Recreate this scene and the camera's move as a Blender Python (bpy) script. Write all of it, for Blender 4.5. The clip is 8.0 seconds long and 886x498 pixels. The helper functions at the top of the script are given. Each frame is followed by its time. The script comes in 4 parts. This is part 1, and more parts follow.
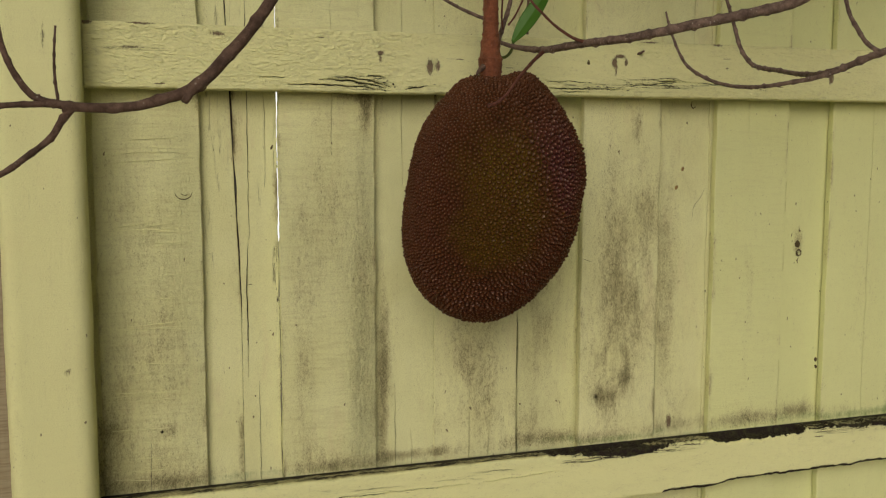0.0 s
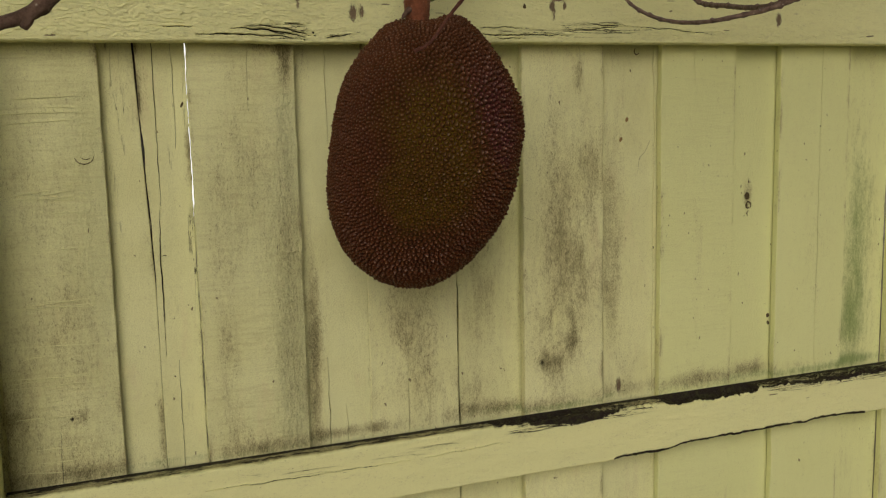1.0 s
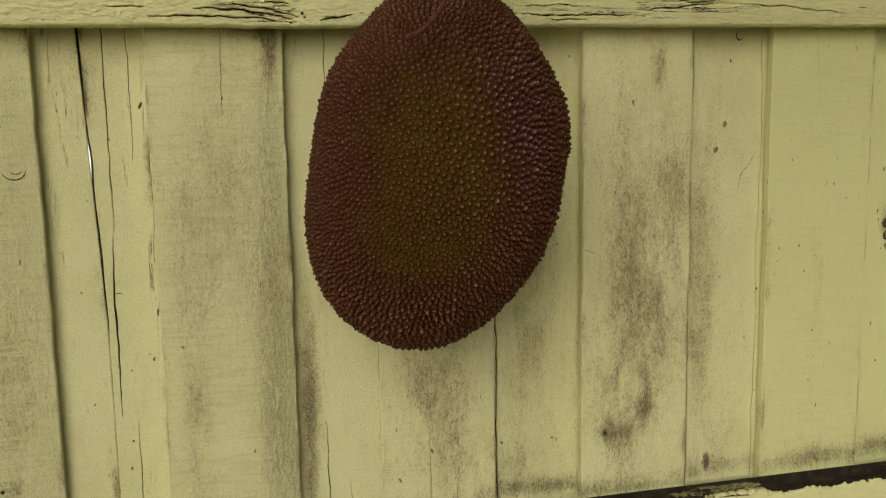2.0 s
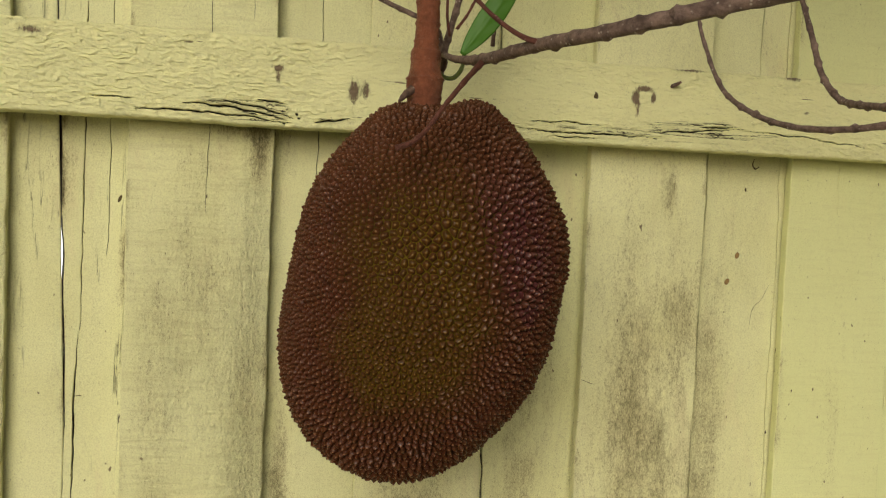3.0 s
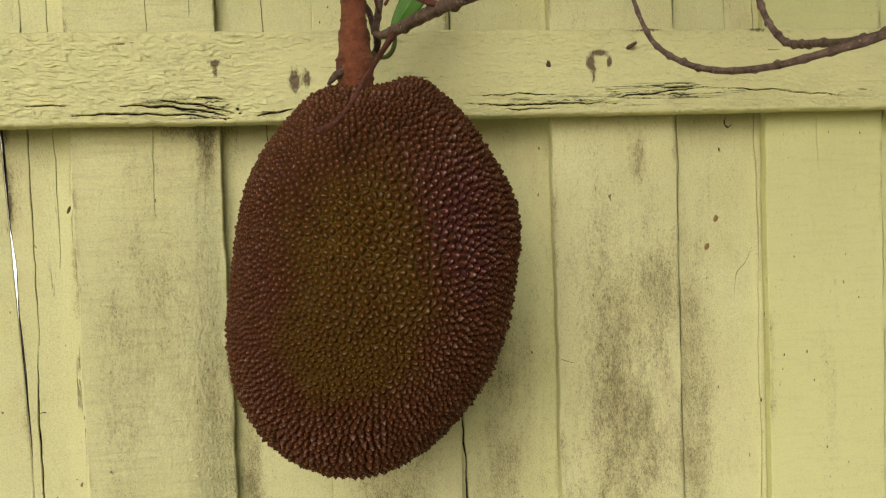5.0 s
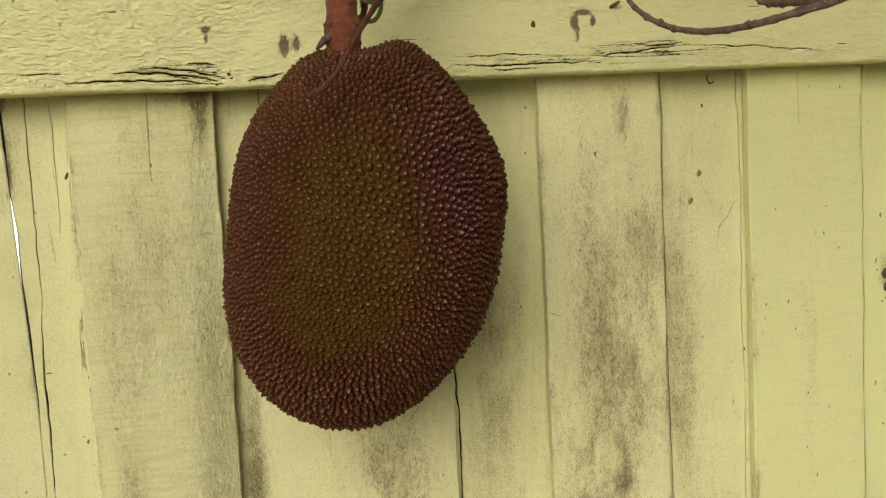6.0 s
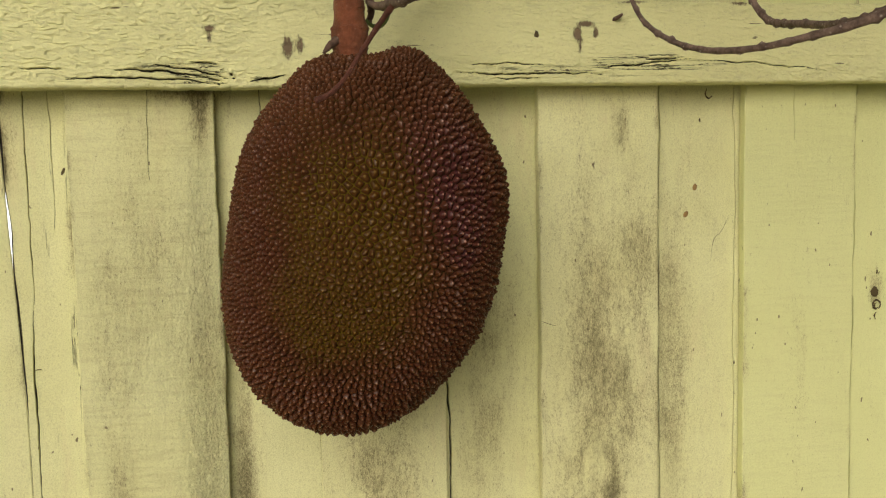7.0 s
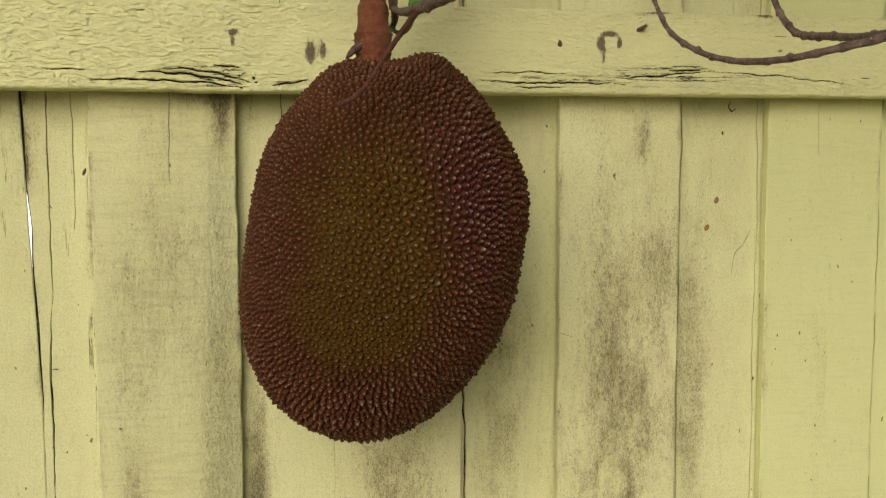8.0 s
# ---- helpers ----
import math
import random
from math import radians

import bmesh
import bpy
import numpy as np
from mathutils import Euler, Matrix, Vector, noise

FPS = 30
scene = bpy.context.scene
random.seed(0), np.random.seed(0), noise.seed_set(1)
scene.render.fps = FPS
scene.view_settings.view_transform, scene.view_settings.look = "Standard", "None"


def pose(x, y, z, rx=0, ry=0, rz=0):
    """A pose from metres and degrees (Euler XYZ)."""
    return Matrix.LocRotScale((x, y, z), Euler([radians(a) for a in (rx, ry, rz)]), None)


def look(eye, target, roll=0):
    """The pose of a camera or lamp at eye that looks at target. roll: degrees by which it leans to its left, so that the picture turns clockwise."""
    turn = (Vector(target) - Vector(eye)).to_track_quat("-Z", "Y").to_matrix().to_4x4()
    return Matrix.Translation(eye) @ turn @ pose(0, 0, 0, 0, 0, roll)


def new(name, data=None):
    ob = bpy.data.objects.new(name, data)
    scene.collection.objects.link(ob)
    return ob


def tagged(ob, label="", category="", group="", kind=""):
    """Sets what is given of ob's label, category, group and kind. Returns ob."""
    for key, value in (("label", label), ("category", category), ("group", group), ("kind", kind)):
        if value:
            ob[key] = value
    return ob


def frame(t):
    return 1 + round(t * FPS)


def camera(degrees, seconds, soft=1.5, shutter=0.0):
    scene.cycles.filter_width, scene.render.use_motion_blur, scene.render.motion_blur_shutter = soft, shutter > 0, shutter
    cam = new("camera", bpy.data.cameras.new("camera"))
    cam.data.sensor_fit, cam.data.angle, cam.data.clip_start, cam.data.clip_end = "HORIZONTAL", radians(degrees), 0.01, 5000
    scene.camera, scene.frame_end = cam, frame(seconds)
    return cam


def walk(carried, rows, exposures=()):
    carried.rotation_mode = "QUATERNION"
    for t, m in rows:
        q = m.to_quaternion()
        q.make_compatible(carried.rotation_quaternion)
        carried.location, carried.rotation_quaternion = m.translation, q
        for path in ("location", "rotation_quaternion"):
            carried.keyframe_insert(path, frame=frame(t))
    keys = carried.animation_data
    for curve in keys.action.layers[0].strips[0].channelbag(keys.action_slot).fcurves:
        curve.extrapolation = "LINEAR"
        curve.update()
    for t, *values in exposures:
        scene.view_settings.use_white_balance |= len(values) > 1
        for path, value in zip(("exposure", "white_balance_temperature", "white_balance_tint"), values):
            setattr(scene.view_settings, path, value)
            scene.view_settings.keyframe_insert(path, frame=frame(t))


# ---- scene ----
from mathutils import kdtree

cam = camera(49.7, 8.0, soft=1.2)
PATH = [
    (0, (-0.378, -1.471, 1.17), (0.241, 0.418, 0.951), 0.1),
    (0.5, (-0.367, -1.438, 1.156), (0.381, 0.4, 0.909), -0.2),
    (0.7, (-0.358, -1.423, 1.151), (0.396, 0.411, 0.89), -0.4),
    (1, (-0.322, -1.382, 1.146), (0.394, 0.464, 0.862), -1.3),
    (1.2, (-0.28, -1.334, 1.142), (0.408, 0.52, 0.844), -1.9),
    (1.5, (-0.198, -1.242, 1.154), (0.378, 0.645, 0.831), -2.4),
    (1.7, (-0.146, -1.182, 1.159), (0.363, 0.723, 0.826), -2.6),
    (2.8, (-0.062, -1.049, 1.179), (0.35, 0.902, 1.029), 2.7),
    (3, (-0.054, -1.052, 1.18), (0.384, 0.896, 1.074), 2.6),
    (3.2, (-0.043, -1.061, 1.18), (0.414, 0.885, 1.108), 2.5),
    (3.5, (-0.025, -1.066, 1.174), (0.464, 0.872, 1.119), 2.2),
    (3.7, (-0.014, -1.069, 1.172), (0.495, 0.864, 1.115), 1.9),
    (4, (-0.003, -1.079, 1.168), (0.498, 0.856, 1.109), 1.4),
    (4.2, (0.0, -1.079, 1.173), (0.439, 0.871, 1.108), 0.9),
    (4.5, (0.006, -1.061, 1.18), (0.358, 0.906, 1.111), -0.1),
    (4.7, (0.018, -1.049, 1.175), (0.367, 0.919, 1.105), -0.8),
    (5, (0.036, -1.039, 1.164), (0.394, 0.926, 1.054), -2.1),
    (5.2, (0.042, -1.042, 1.161), (0.406, 0.919, 1.011), -2.7),
    (6.3, (0.031, -1.072, 1.173), (0.393, 0.885, 0.973), -3.1),
    (6.5, (0.026, -1.071, 1.177), (0.398, 0.884, 0.977), -2.7),
    (6.8, (0.019, -1.067, 1.174), (0.421, 0.883, 0.976), -1.7),
    (7, (0.016, -1.063, 1.174), (0.424, 0.885, 0.975), -1.3),
    (7.5, (0.019, -1.063, 1.172), (0.389, 0.893, 0.981), -0.6),
    (8, (0.014, -1.058, 1.171), (0.39, 0.899, 0.994), -0.2),
]
EXPOSURES = [(0, -0.90), (1.0, -1.07), (1.7, -0.98), (2.8, -0.43), (5.0, -0.33), (8, -0.37)]
walk(cam, [(t, look(eye, target, roll)) for t, eye, target, roll in PATH], EXPOSURES)

# ---- light ----
world = bpy.data.worlds.new("sky")
scene.world = world
world.use_nodes = True
wn, wl = world.node_tree.nodes, world.node_tree.links
sky = wn.new("ShaderNodeTexSky")
sky.sky_type = "NISHITA"
sky.sun_disc = False
sky.sun_elevation, sky.sun_rotation = radians(24), radians(206)
sky.air_density, sky.dust_density, sky.ozone_density = 1.0, 6.0, 0.6
wl.new(sky.outputs["Color"], wn["Background"].inputs["Color"])
wn["Background"].inputs["Strength"].default_value = 0.06
sun_data = bpy.data.lights.new("sun", "SUN")
sun_data.energy, sun_data.angle, sun_data.color = 2.4, radians(42), (0.99, 0.985, 0.91)
sun = new("sun", sun_data)
sun.matrix_world = look((-1.95, -4.0, 1.98), (0, 0, 0))


# ---- materials ----
class Net:
    """A small helper to wire one node material."""

    def __init__(self, name):
        self.mat = bpy.data.materials.new(name)
        self.mat.use_nodes = True
        self.n, self.l = self.mat.node_tree.nodes, self.mat.node_tree.links
        self.bsdf = self.n["Principled BSDF"]

    def put(self, sock, value):
        if isinstance(value, bpy.types.NodeSocket):
            self.l.new(value, sock)
        elif isinstance(value, tuple) and len(value) == 3 and sock.type == "RGBA":
            sock.default_value = (*value, 1)
        else:
            sock.default_value = value

    def coords(self, scale=(1, 1, 1), out="Object"):
        tc, mp = self.n.new("ShaderNodeTexCoord"), self.n.new("ShaderNodeMapping")
        self.l.new(tc.outputs[out], mp.inputs["Vector"])
        mp.inputs["Scale"].default_value = scale
        return mp.outputs["Vector"]

    def noise(self, vec, scale, detail=4.0, rough=0.55, warp=0.0):
        nd = self.n.new("ShaderNodeTexNoise")
        self.l.new(vec, nd.inputs["Vector"])
        nd.inputs["Scale"].default_value, nd.inputs["Detail"].default_value = scale, detail
        nd.inputs["Roughness"].default_value, nd.inputs["Distortion"].default_value = rough, warp
        return nd.outputs["Fac"]

    def cells(self, vec, scale, feature="F1"):
        nd = self.n.new("ShaderNodeTexVoronoi")
        nd.feature = feature
        self.l.new(vec, nd.inputs["Vector"])
        nd.inputs["Scale"].default_value = scale
        return nd.outputs["Distance"]

    def ramp(self, fac, a, b, lo=0.0, hi=1.0):
        nd = self.n.new("ShaderNodeMapRange")
        nd.interpolation_type = "SMOOTHSTEP"
        self.put(nd.inputs["Value"], fac)
        nd.inputs["From Min"].default_value, nd.inputs["From Max"].default_value = a, b
        nd.inputs["To Min"].default_value, nd.inputs["To Max"].default_value = lo, hi
        return nd.outputs["Result"]

    def math(self, op, a, b=0.0):
        nd = self.n.new("ShaderNodeMath")
        nd.operation = op
        self.put(nd.inputs[0], a)
        self.put(nd.inputs[1], b)
        return nd.outputs[0]

    def mix(self, fac, a, b):
        nd = self.n.new("ShaderNodeMix")
        nd.data_type = "RGBA"
        self.put(nd.inputs[0], fac)
        self.put(nd.inputs[6], a)
        self.put(nd.inputs[7], b)
        return nd.outputs[2]

    def attr(self, name):
        nd = self.n.new("ShaderNodeAttribute")
        nd.attribute_name = name
        return nd.outputs["Fac"]

    def random(self):
        return self.n.new("ShaderNodeObjectInfo").outputs["Random"]

    def bump(self, height, strength, distance, normal=None):
        nd = self.n.new("ShaderNodeBump")
        nd.inputs["Strength"].default_value, nd.inputs["Distance"].default_value = strength, distance
        self.put(nd.inputs["Height"], height)
        if normal:
            self.l.new(normal, nd.inputs["Normal"])
        return nd.outputs["Normal"]

    def done(self, color, rough, normal=None, spec=0.5):
        self.put(self.bsdf.inputs["Base Color"], color)
        self.put(self.bsdf.inputs["Roughness"], rough)
        self.bsdf.inputs["Specular IOR Level"].default_value = spec
        if normal:
            self.l.new(normal, self.bsdf.inputs["Normal"])
        return self.mat


PAINT = (0.89, 0.875, 0.49)
PAINT_OLD = (0.82, 0.80, 0.42)
MILDEW = (0.155, 0.138, 0.068)
ALGAE = (0.115, 0.20, 0.04)
RUST = (0.15, 0.085, 0.058)
ROTTEN = (0.018, 0.011, 0.008)


def painted_wood(name, along, saw, peel, sound=0.0, first=(0.82, 0.80, 0.40)):
    """Old yellow-green paint on sawn timber. along: 0 for grain along x, 2 along z. saw: strength of
    the saw marks across the grain. peel: strength of the lifted, wrinkled paint film.
    sound: how far the paint has kept its first colour."""
    m = Net(name)
    stretch = (0.12, 1, 1) if along == 0 else (1, 1, 0.12)
    across = (1, 1, 0.08) if along == 0 else (0.08, 1, 1)
    plain, grain_v, saw_v = m.coords(), m.coords(stretch), m.coords(across)
    grain = m.noise(grain_v, 160, 5, 0.6)
    fine = m.noise(plain, 420, 3, 0.6)
    blot = m.noise(plain, 9, 5, 0.6)
    streak = m.noise(grain_v, 38, 6, 0.65)
    col = m.mix(m.ramp(blot, 0.35, 0.7), PAINT, PAINT_OLD)
    col = m.mix(m.ramp(streak, 0.45, 0.8, 0.0, 0.35), col, (0.76, 0.76, 0.43))
    col = m.mix(m.math("MULTIPLY", m.random(), 0.22), col, (0.63, 0.66, 0.34))
    col = m.mix(m.ramp(m.noise(plain, 620, 5, 0.85), 0.42, 0.68, 0.0, 0.42), col, (0.42, 0.40, 0.19))
    tan = m.noise(m.coords((0.4, 1, 1) if along == 0 else (1, 1, 0.35)), 17, 6, 0.7)
    col = m.mix(m.ramp(tan, 0.52, 0.72, 0.0, 0.45), col, (0.72, 0.62, 0.36))
    col = m.mix(sound, col, first)
    # mildew: a thin brown wash with fine dark specks that thicken where it grows
    wisp = m.noise(m.coords((0.3, 1, 1) if along == 0 else (1, 1, 0.24)), 75, 8, 0.8)
    d = m.math("ADD", m.attr("mildew"), m.math("MULTIPLY", m.math("SUBTRACT", wisp, 0.5), 1.35))
    wash = m.ramp(d, 0.0, 1.2, 0.0, 0.5)
    col = m.mix(wash, col, m.mix(m.ramp(m.noise(plain, 25, 4, 0.6), 0.35, 0.65), (0.53, 0.44, 0.22), (0.48, 0.435, 0.215)))
    rough_v = m.coords((0.35, 1, 1) if along == 0 else (1, 1, 0.4))
    speck = m.math("ADD", m.math("MULTIPLY", m.noise(rough_v, 620, 8, 0.92), 0.76), m.math("MULTIPLY", m.noise(m.coords((0.6, 1, 1) if along == 0 else (1, 1, 0.6)), 170, 6, 0.8), 0.24))
    mask = m.ramp(m.math("ADD", speck, m.math("MULTIPLY", m.math("MINIMUM", d, 1.3), 0.12)), 0.60, 0.69, 0.0, 0.9)
    thin = m.ramp(m.math("ADD", speck, m.math("MULTIPLY", m.math("MINIMUM", d, 1.3), 0.14)), 0.56, 0.63, 0.0, 0.7)
    col = m.mix(thin, col, (0.40, 0.35, 0.18))
    col = m.mix(mask, col, MILDEW)
    # hairline splits along the grain where the wood has opened
    split = m.math("ABSOLUTE", m.math("SUBTRACT", m.noise(m.coords((0.028, 1, 1) if along == 0 else (1, 1, 0.06)), 130, 4, 0.6, 0.25), 0.5))
    gate = m.math("ADD", m.attr("craze"), m.math("MULTIPLY", m.math("SUBTRACT", m.noise(m.coords(stretch), 45, 3), 0.5), 1.4))
    split = m.math("MULTIPLY", m.ramp(split, 0.006, 0.022, 1.0, 0.0), m.ramp(gate, 0.42, 0.62))
    col = m.mix(split, col, (0.03, 0.02, 0.012))
    green = m.ramp(m.math("ADD", m.math("MULTIPLY", m.attr("algae_and_shade"), 0.24), m.math("ADD", m.math("MULTIPLY", speck, 0.6), m.math("MULTIPLY", wisp, 0.4))), 0.60, 0.84, 0.0, 0.75)
    col = m.mix(green, col, ALGAE)
    flecks = m.ramp(m.noise(m.coords(stretch if along == 0 else (1, 1, 0.5)), 120, 2, 0.5), 0.735, 0.755, 0.0, 0.85)
    col = m.mix(flecks, col, (0.12, 0.08, 0.04))
    film = m.noise(m.coords((0.34, 1, 1) if along == 0 else (1, 1, 0.4)), 175, 6, 0.62, 0.5)
    lips = m.noise(m.coords((0.3, 1, 1) if along == 0 else (1, 1, 0.3)), 380, 4, 0.6, 0.4)
    # shadow lines under the lifted flakes, drawn into the colour
    lip_shade = m.math("MULTIPLY", m.ramp(m.math("ABSOLUTE", m.math("SUBTRACT", film, 0.47)), 0.0, 0.014, 1.0, 0.0), m.ramp(m.noise(grain_v, 75, 3), 0.50, 0.58))
    lip_shade = m.math("MULTIPLY", lip_shade, m.ramp(m.attr("flake"), 0.3, 0.8, 0.0, 0.22))
    col = m.mix(lip_shade, col, (0.13, 0.10, 0.045))
    # relief shade put into the colour: saw grooves, pits and film hollows darkened
    wave = m.noise(saw_v, 210, 5, 0.68)
    pits = m.ramp(m.noise(plain, 520, 4, 0.8), 0.50, 0.60, 0.0, -1.0)
    col = m.mix(m.ramp(wave, 0.38, 0.50, 0.26 * saw, 0.0), col, (0.48, 0.42, 0.20))
    col = m.mix(m.math("MULTIPLY", pits, m.math("MULTIPLY", m.math("ADD", wash, 0.12), -0.5)), col, (0.30, 0.26, 0.13))
    col = m.mix(m.math("MULTIPLY", m.ramp(film, 0.36, 0.45, 0.28, 0.0), m.attr("flake")), col, (0.44, 0.40, 0.20))
    rust = m.ramp(m.math("ADD", m.attr("rust"), m.math("MULTIPLY", m.math("SUBTRACT", m.noise(m.coords((1, 1, 0.4)), 420, 6, 0.75), 0.5), 1.7)), 0.30, 0.75, 0.0, 0.9)
    col = m.mix(rust, col, RUST)
    rot = m.ramp(m.math("ADD", m.attr("rot"), m.math("MULTIPLY", m.math("SUBTRACT", m.noise(m.coords((0.25, 1, 1) if along == 0 else stretch), 95, 6, 0.75), 0.5), 2.0)), 0.4, 0.58)
    col = m.mix(rot, col, m.mix(m.ramp(m.noise(plain, 90, 5, 0.7), 0.46, 0.62), ROTTEN, (0.040, 0.036, 0.014)))
    nrm = m.bump(grain, 0.4, 0.0008)
    nrm = m.bump(wave, saw, 0.0026, nrm)
    lifted = m.math("ADD", m.ramp(film, 0.38, 0.62), m.math("MULTIPLY", m.ramp(lips, 0.50, 0.58), 0.35))
    nrm = m.bump(m.math("MULTIPLY", lifted, m.math("ADD", m.attr("flake"), 0.02)), peel, 0.0034, nrm)
    nrm = m.bump(m.math("MULTIPLY", pits, m.math("ADD", m.math("MULTIPLY", wash, 1.2), 0.12)), 0.7, 0.0008, nrm)
    nrm = m.bump(m.math("ADD", fine, m.math("MULTIPLY", speck, 1.8)), 0.7, 0.0010, nrm)
    nrm = m.bump(m.math("SUBTRACT", 1.0, m.math("MAXIMUM", split, m.math("MAXIMUM", rot, rust))), 0.7, 0.002, nrm)
    return m.done(col, m.ramp(mask, 0.0, 1.0, 0.62, 0.9), nrm, 0.3)


PAINT_BOARD = painted_wood("painted_board", 2, 0.15, 0.12)
PAINT_SAWN = painted_wood("painted_sawn_board", 2, 0.75, 0.8)
PAINT_RAIL = painted_wood("painted_rail", 0, 0.1, 0.42, 0.86, (0.87, 0.85, 0.44))
PAINT_POST = painted_wood("painted_post", 2, 0.12, 0.1, 0.65)
PAINT_GREEN = painted_wood("greener_painted_board", 2, 0.12, 0.12, 0.65, (0.79, 0.815, 0.38))
PAINT_GREEN_SAWN = painted_wood("greener_sawn_board", 2, 0.3, 0.12, 0.65, (0.79, 0.815, 0.38))


def bare_wood():
    m = Net("weathered_bare_wood")
    saw = m.noise(m.coords((0.06, 1, 1)), 300, 3)
    col = m.mix(m.noise(m.coords((1, 1, 0.1)), 80, 5), (0.27, 0.22, 0.14), (0.40, 0.34, 0.23))
    col = m.mix(m.ramp(saw, 0.4, 0.7, 0.0, 0.6), col, (0.20, 0.14, 0.08))
    return m.done(col, 0.85, m.bump(saw, 0.6, 0.002), 0.2)


def rind_material():
    """Brown pads and spikes with olive seams between them; greener where the fruit is ripe, purple on its flanks.
    Crevice shade and tip highlights are put into the colour.
    """
    m = Net("jackfruit_rind")
    v = m.coords()
    tip, own = m.attr("tip"), m.attr("hue")
    patch = m.noise(v, 12, 5, 0.65)
    olive = m.ramp(m.math("ADD", m.attr("core"), m.math("MULTIPLY", m.math("SUBTRACT", m.noise(v, 24, 4, 0.65), 0.5), 1.1)), 0.15, 0.85)
    purple = m.ramp(m.math("ADD", m.attr("flank"), m.math("MULTIPLY", m.math("SUBTRACT", patch, 0.5), 1.3)), 0.2, 0.8)
    # olive seams in the core; outside it crevice shade is painted in dark
    seam = m.mix(olive, (0.022, 0.009, 0.0008), (0.098, 0.066, 0.0010))
    seam = m.mix(m.ramp(patch, 0.45, 0.65, 0.0, 0.4), seam, (0.050, 0.027, 0.0016))
    body = m.mix(olive, (0.064, 0.0160, 0.0043), (0.059, 0.0238, 0.0006))
    body = m.mix(purple, body, (0.061, 0.0128, 0.0118))
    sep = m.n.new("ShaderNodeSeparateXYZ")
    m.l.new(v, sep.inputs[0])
    # tan tone round the stalk, lightened further to offset dim light on the top
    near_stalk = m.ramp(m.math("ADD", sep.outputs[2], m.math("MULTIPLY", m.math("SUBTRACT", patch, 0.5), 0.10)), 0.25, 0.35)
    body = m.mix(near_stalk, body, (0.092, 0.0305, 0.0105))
    body = m.mix(m.ramp(own, 0.85, 1.25, 0.0, 0.55), body, (0.070, 0.0230, 0.0050))
    body = m.mix(m.ramp(m.noise(v, 60, 3), 0.5, 0.75, 0.0, 0.5), body, (0.030, 0.0085, 0.0022))
    col = m.mix(m.ramp(tip, 0.03, 0.15), seam, body)
    # tips are lighter brown, with the highlight on each point put into the colour
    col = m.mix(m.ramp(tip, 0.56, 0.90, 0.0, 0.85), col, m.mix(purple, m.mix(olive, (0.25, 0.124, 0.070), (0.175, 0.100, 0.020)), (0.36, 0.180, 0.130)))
    rough = m.math("MAXIMUM", m.ramp(m.noise(v, 150, 4), 0.3, 0.75, 0.27, 0.45), m.ramp(tip, 0.10, 0.50, 0.85, 0.3))
    return m.done(col, rough, m.bump(m.noise(v, 700, 4), 0.25, 0.0006), 0.22)


def bark(name, dark, light, scar, rough=0.8, rings=60):
    m = Net(name)
    v = m.coords()
    col = m.mix(m.ramp(m.noise(v, 130, 6, 0.7), 0.3, 0.72), dark, light)
    col = m.mix(m.ramp(m.noise(v, 42, 4, 0.6), 0.5, 0.72, 0.0, 0.7), col, tuple(0.55 * c for c in dark))
    spots = m.ramp(m.cells(v, 240), 0.0, 0.30, 1.0, 0.0)
    spots = m.math("MULTIPLY", spots, m.ramp(m.noise(v, 80, 3), 0.48, 0.58))
    col = m.mix(spots, col, scar)
    relief = m.math("ADD", m.noise(v, 420, 6, 0.75), m.noise(v, rings * 2, 4))
    return m.done(col, rough, m.bump(relief, 1.0, 0.0024), 0.3)


def leaf_material():
    m = Net("leaf_green")
    v = m.coords()
    col = m.mix(m.noise(v, 60, 3), (0.040, 0.125, 0.008), (0.068, 0.170, 0.014))
    return m.done(col, 0.5, m.bump(m.noise(v, 220, 3), 0.2, 0.0006), 0.3)


def ground_material():
    m = Net("pale_bounce_ground")
    v = m.coords()
    # the ground is unseen; its tones are pale to bounce light onto the fence
    col = m.mix(m.ramp(m.noise(v, 1.3, 6, 0.65), 0.4, 0.62), (0.42, 0.36, 0.25), (0.27, 0.27, 0.13))
    col = m.mix(m.ramp(m.noise(v, 40, 5, 0.7), 0.4, 0.7, 0.0, 0.5), col, (0.33, 0.29, 0.17))
    return m.done(col, 0.95, m.bump(m.noise(v, 60, 6, 0.7), 0.6, 0.02), 0.2)


def plain_fleck(name, dark, light):
    m = Net(name)
    v = m.coords()
    return m.done(m.mix(m.noise(v, 500, 4, 0.7), dark, light), 0.85, m.bump(m.noise(v, 900, 3), 0.5, 0.0006), 0.2)


DARK = plain_fleck("dark_weathered_wood", (0.045, 0.032, 0.016), (0.14, 0.105, 0.05))
TAN = plain_fleck("tan_knot_wood", (0.22, 0.13, 0.05), (0.40, 0.26, 0.11))
BARE = bare_wood()
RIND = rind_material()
STALK = bark("red_brown_stalk", (0.185, 0.058, 0.026), (0.30, 0.100, 0.048), (0.34, 0.17, 0.10), 0.45, 120)
BARK = bark("grey_brown_bark", (0.105, 0.066, 0.050), (0.31, 0.21, 0.165), (0.60, 0.52, 0.43), 0.65)
BARK_DARK = bark("dark_brown_bark", (0.085, 0.048, 0.033), (0.21, 0.128, 0.092), (0.52, 0.45, 0.36), 0.7)
RED_TWIG = bark("red_brown_twig", (0.10, 0.034, 0.024), (0.185, 0.066, 0.045), (0.32, 0.2, 0.15), 0.6, 150)
GREEN_STEM = bark("green_stem", (0.09, 0.13, 0.03), (0.16, 0.20, 0.05), (0.2, 0.2, 0.08), 0.5, 150)
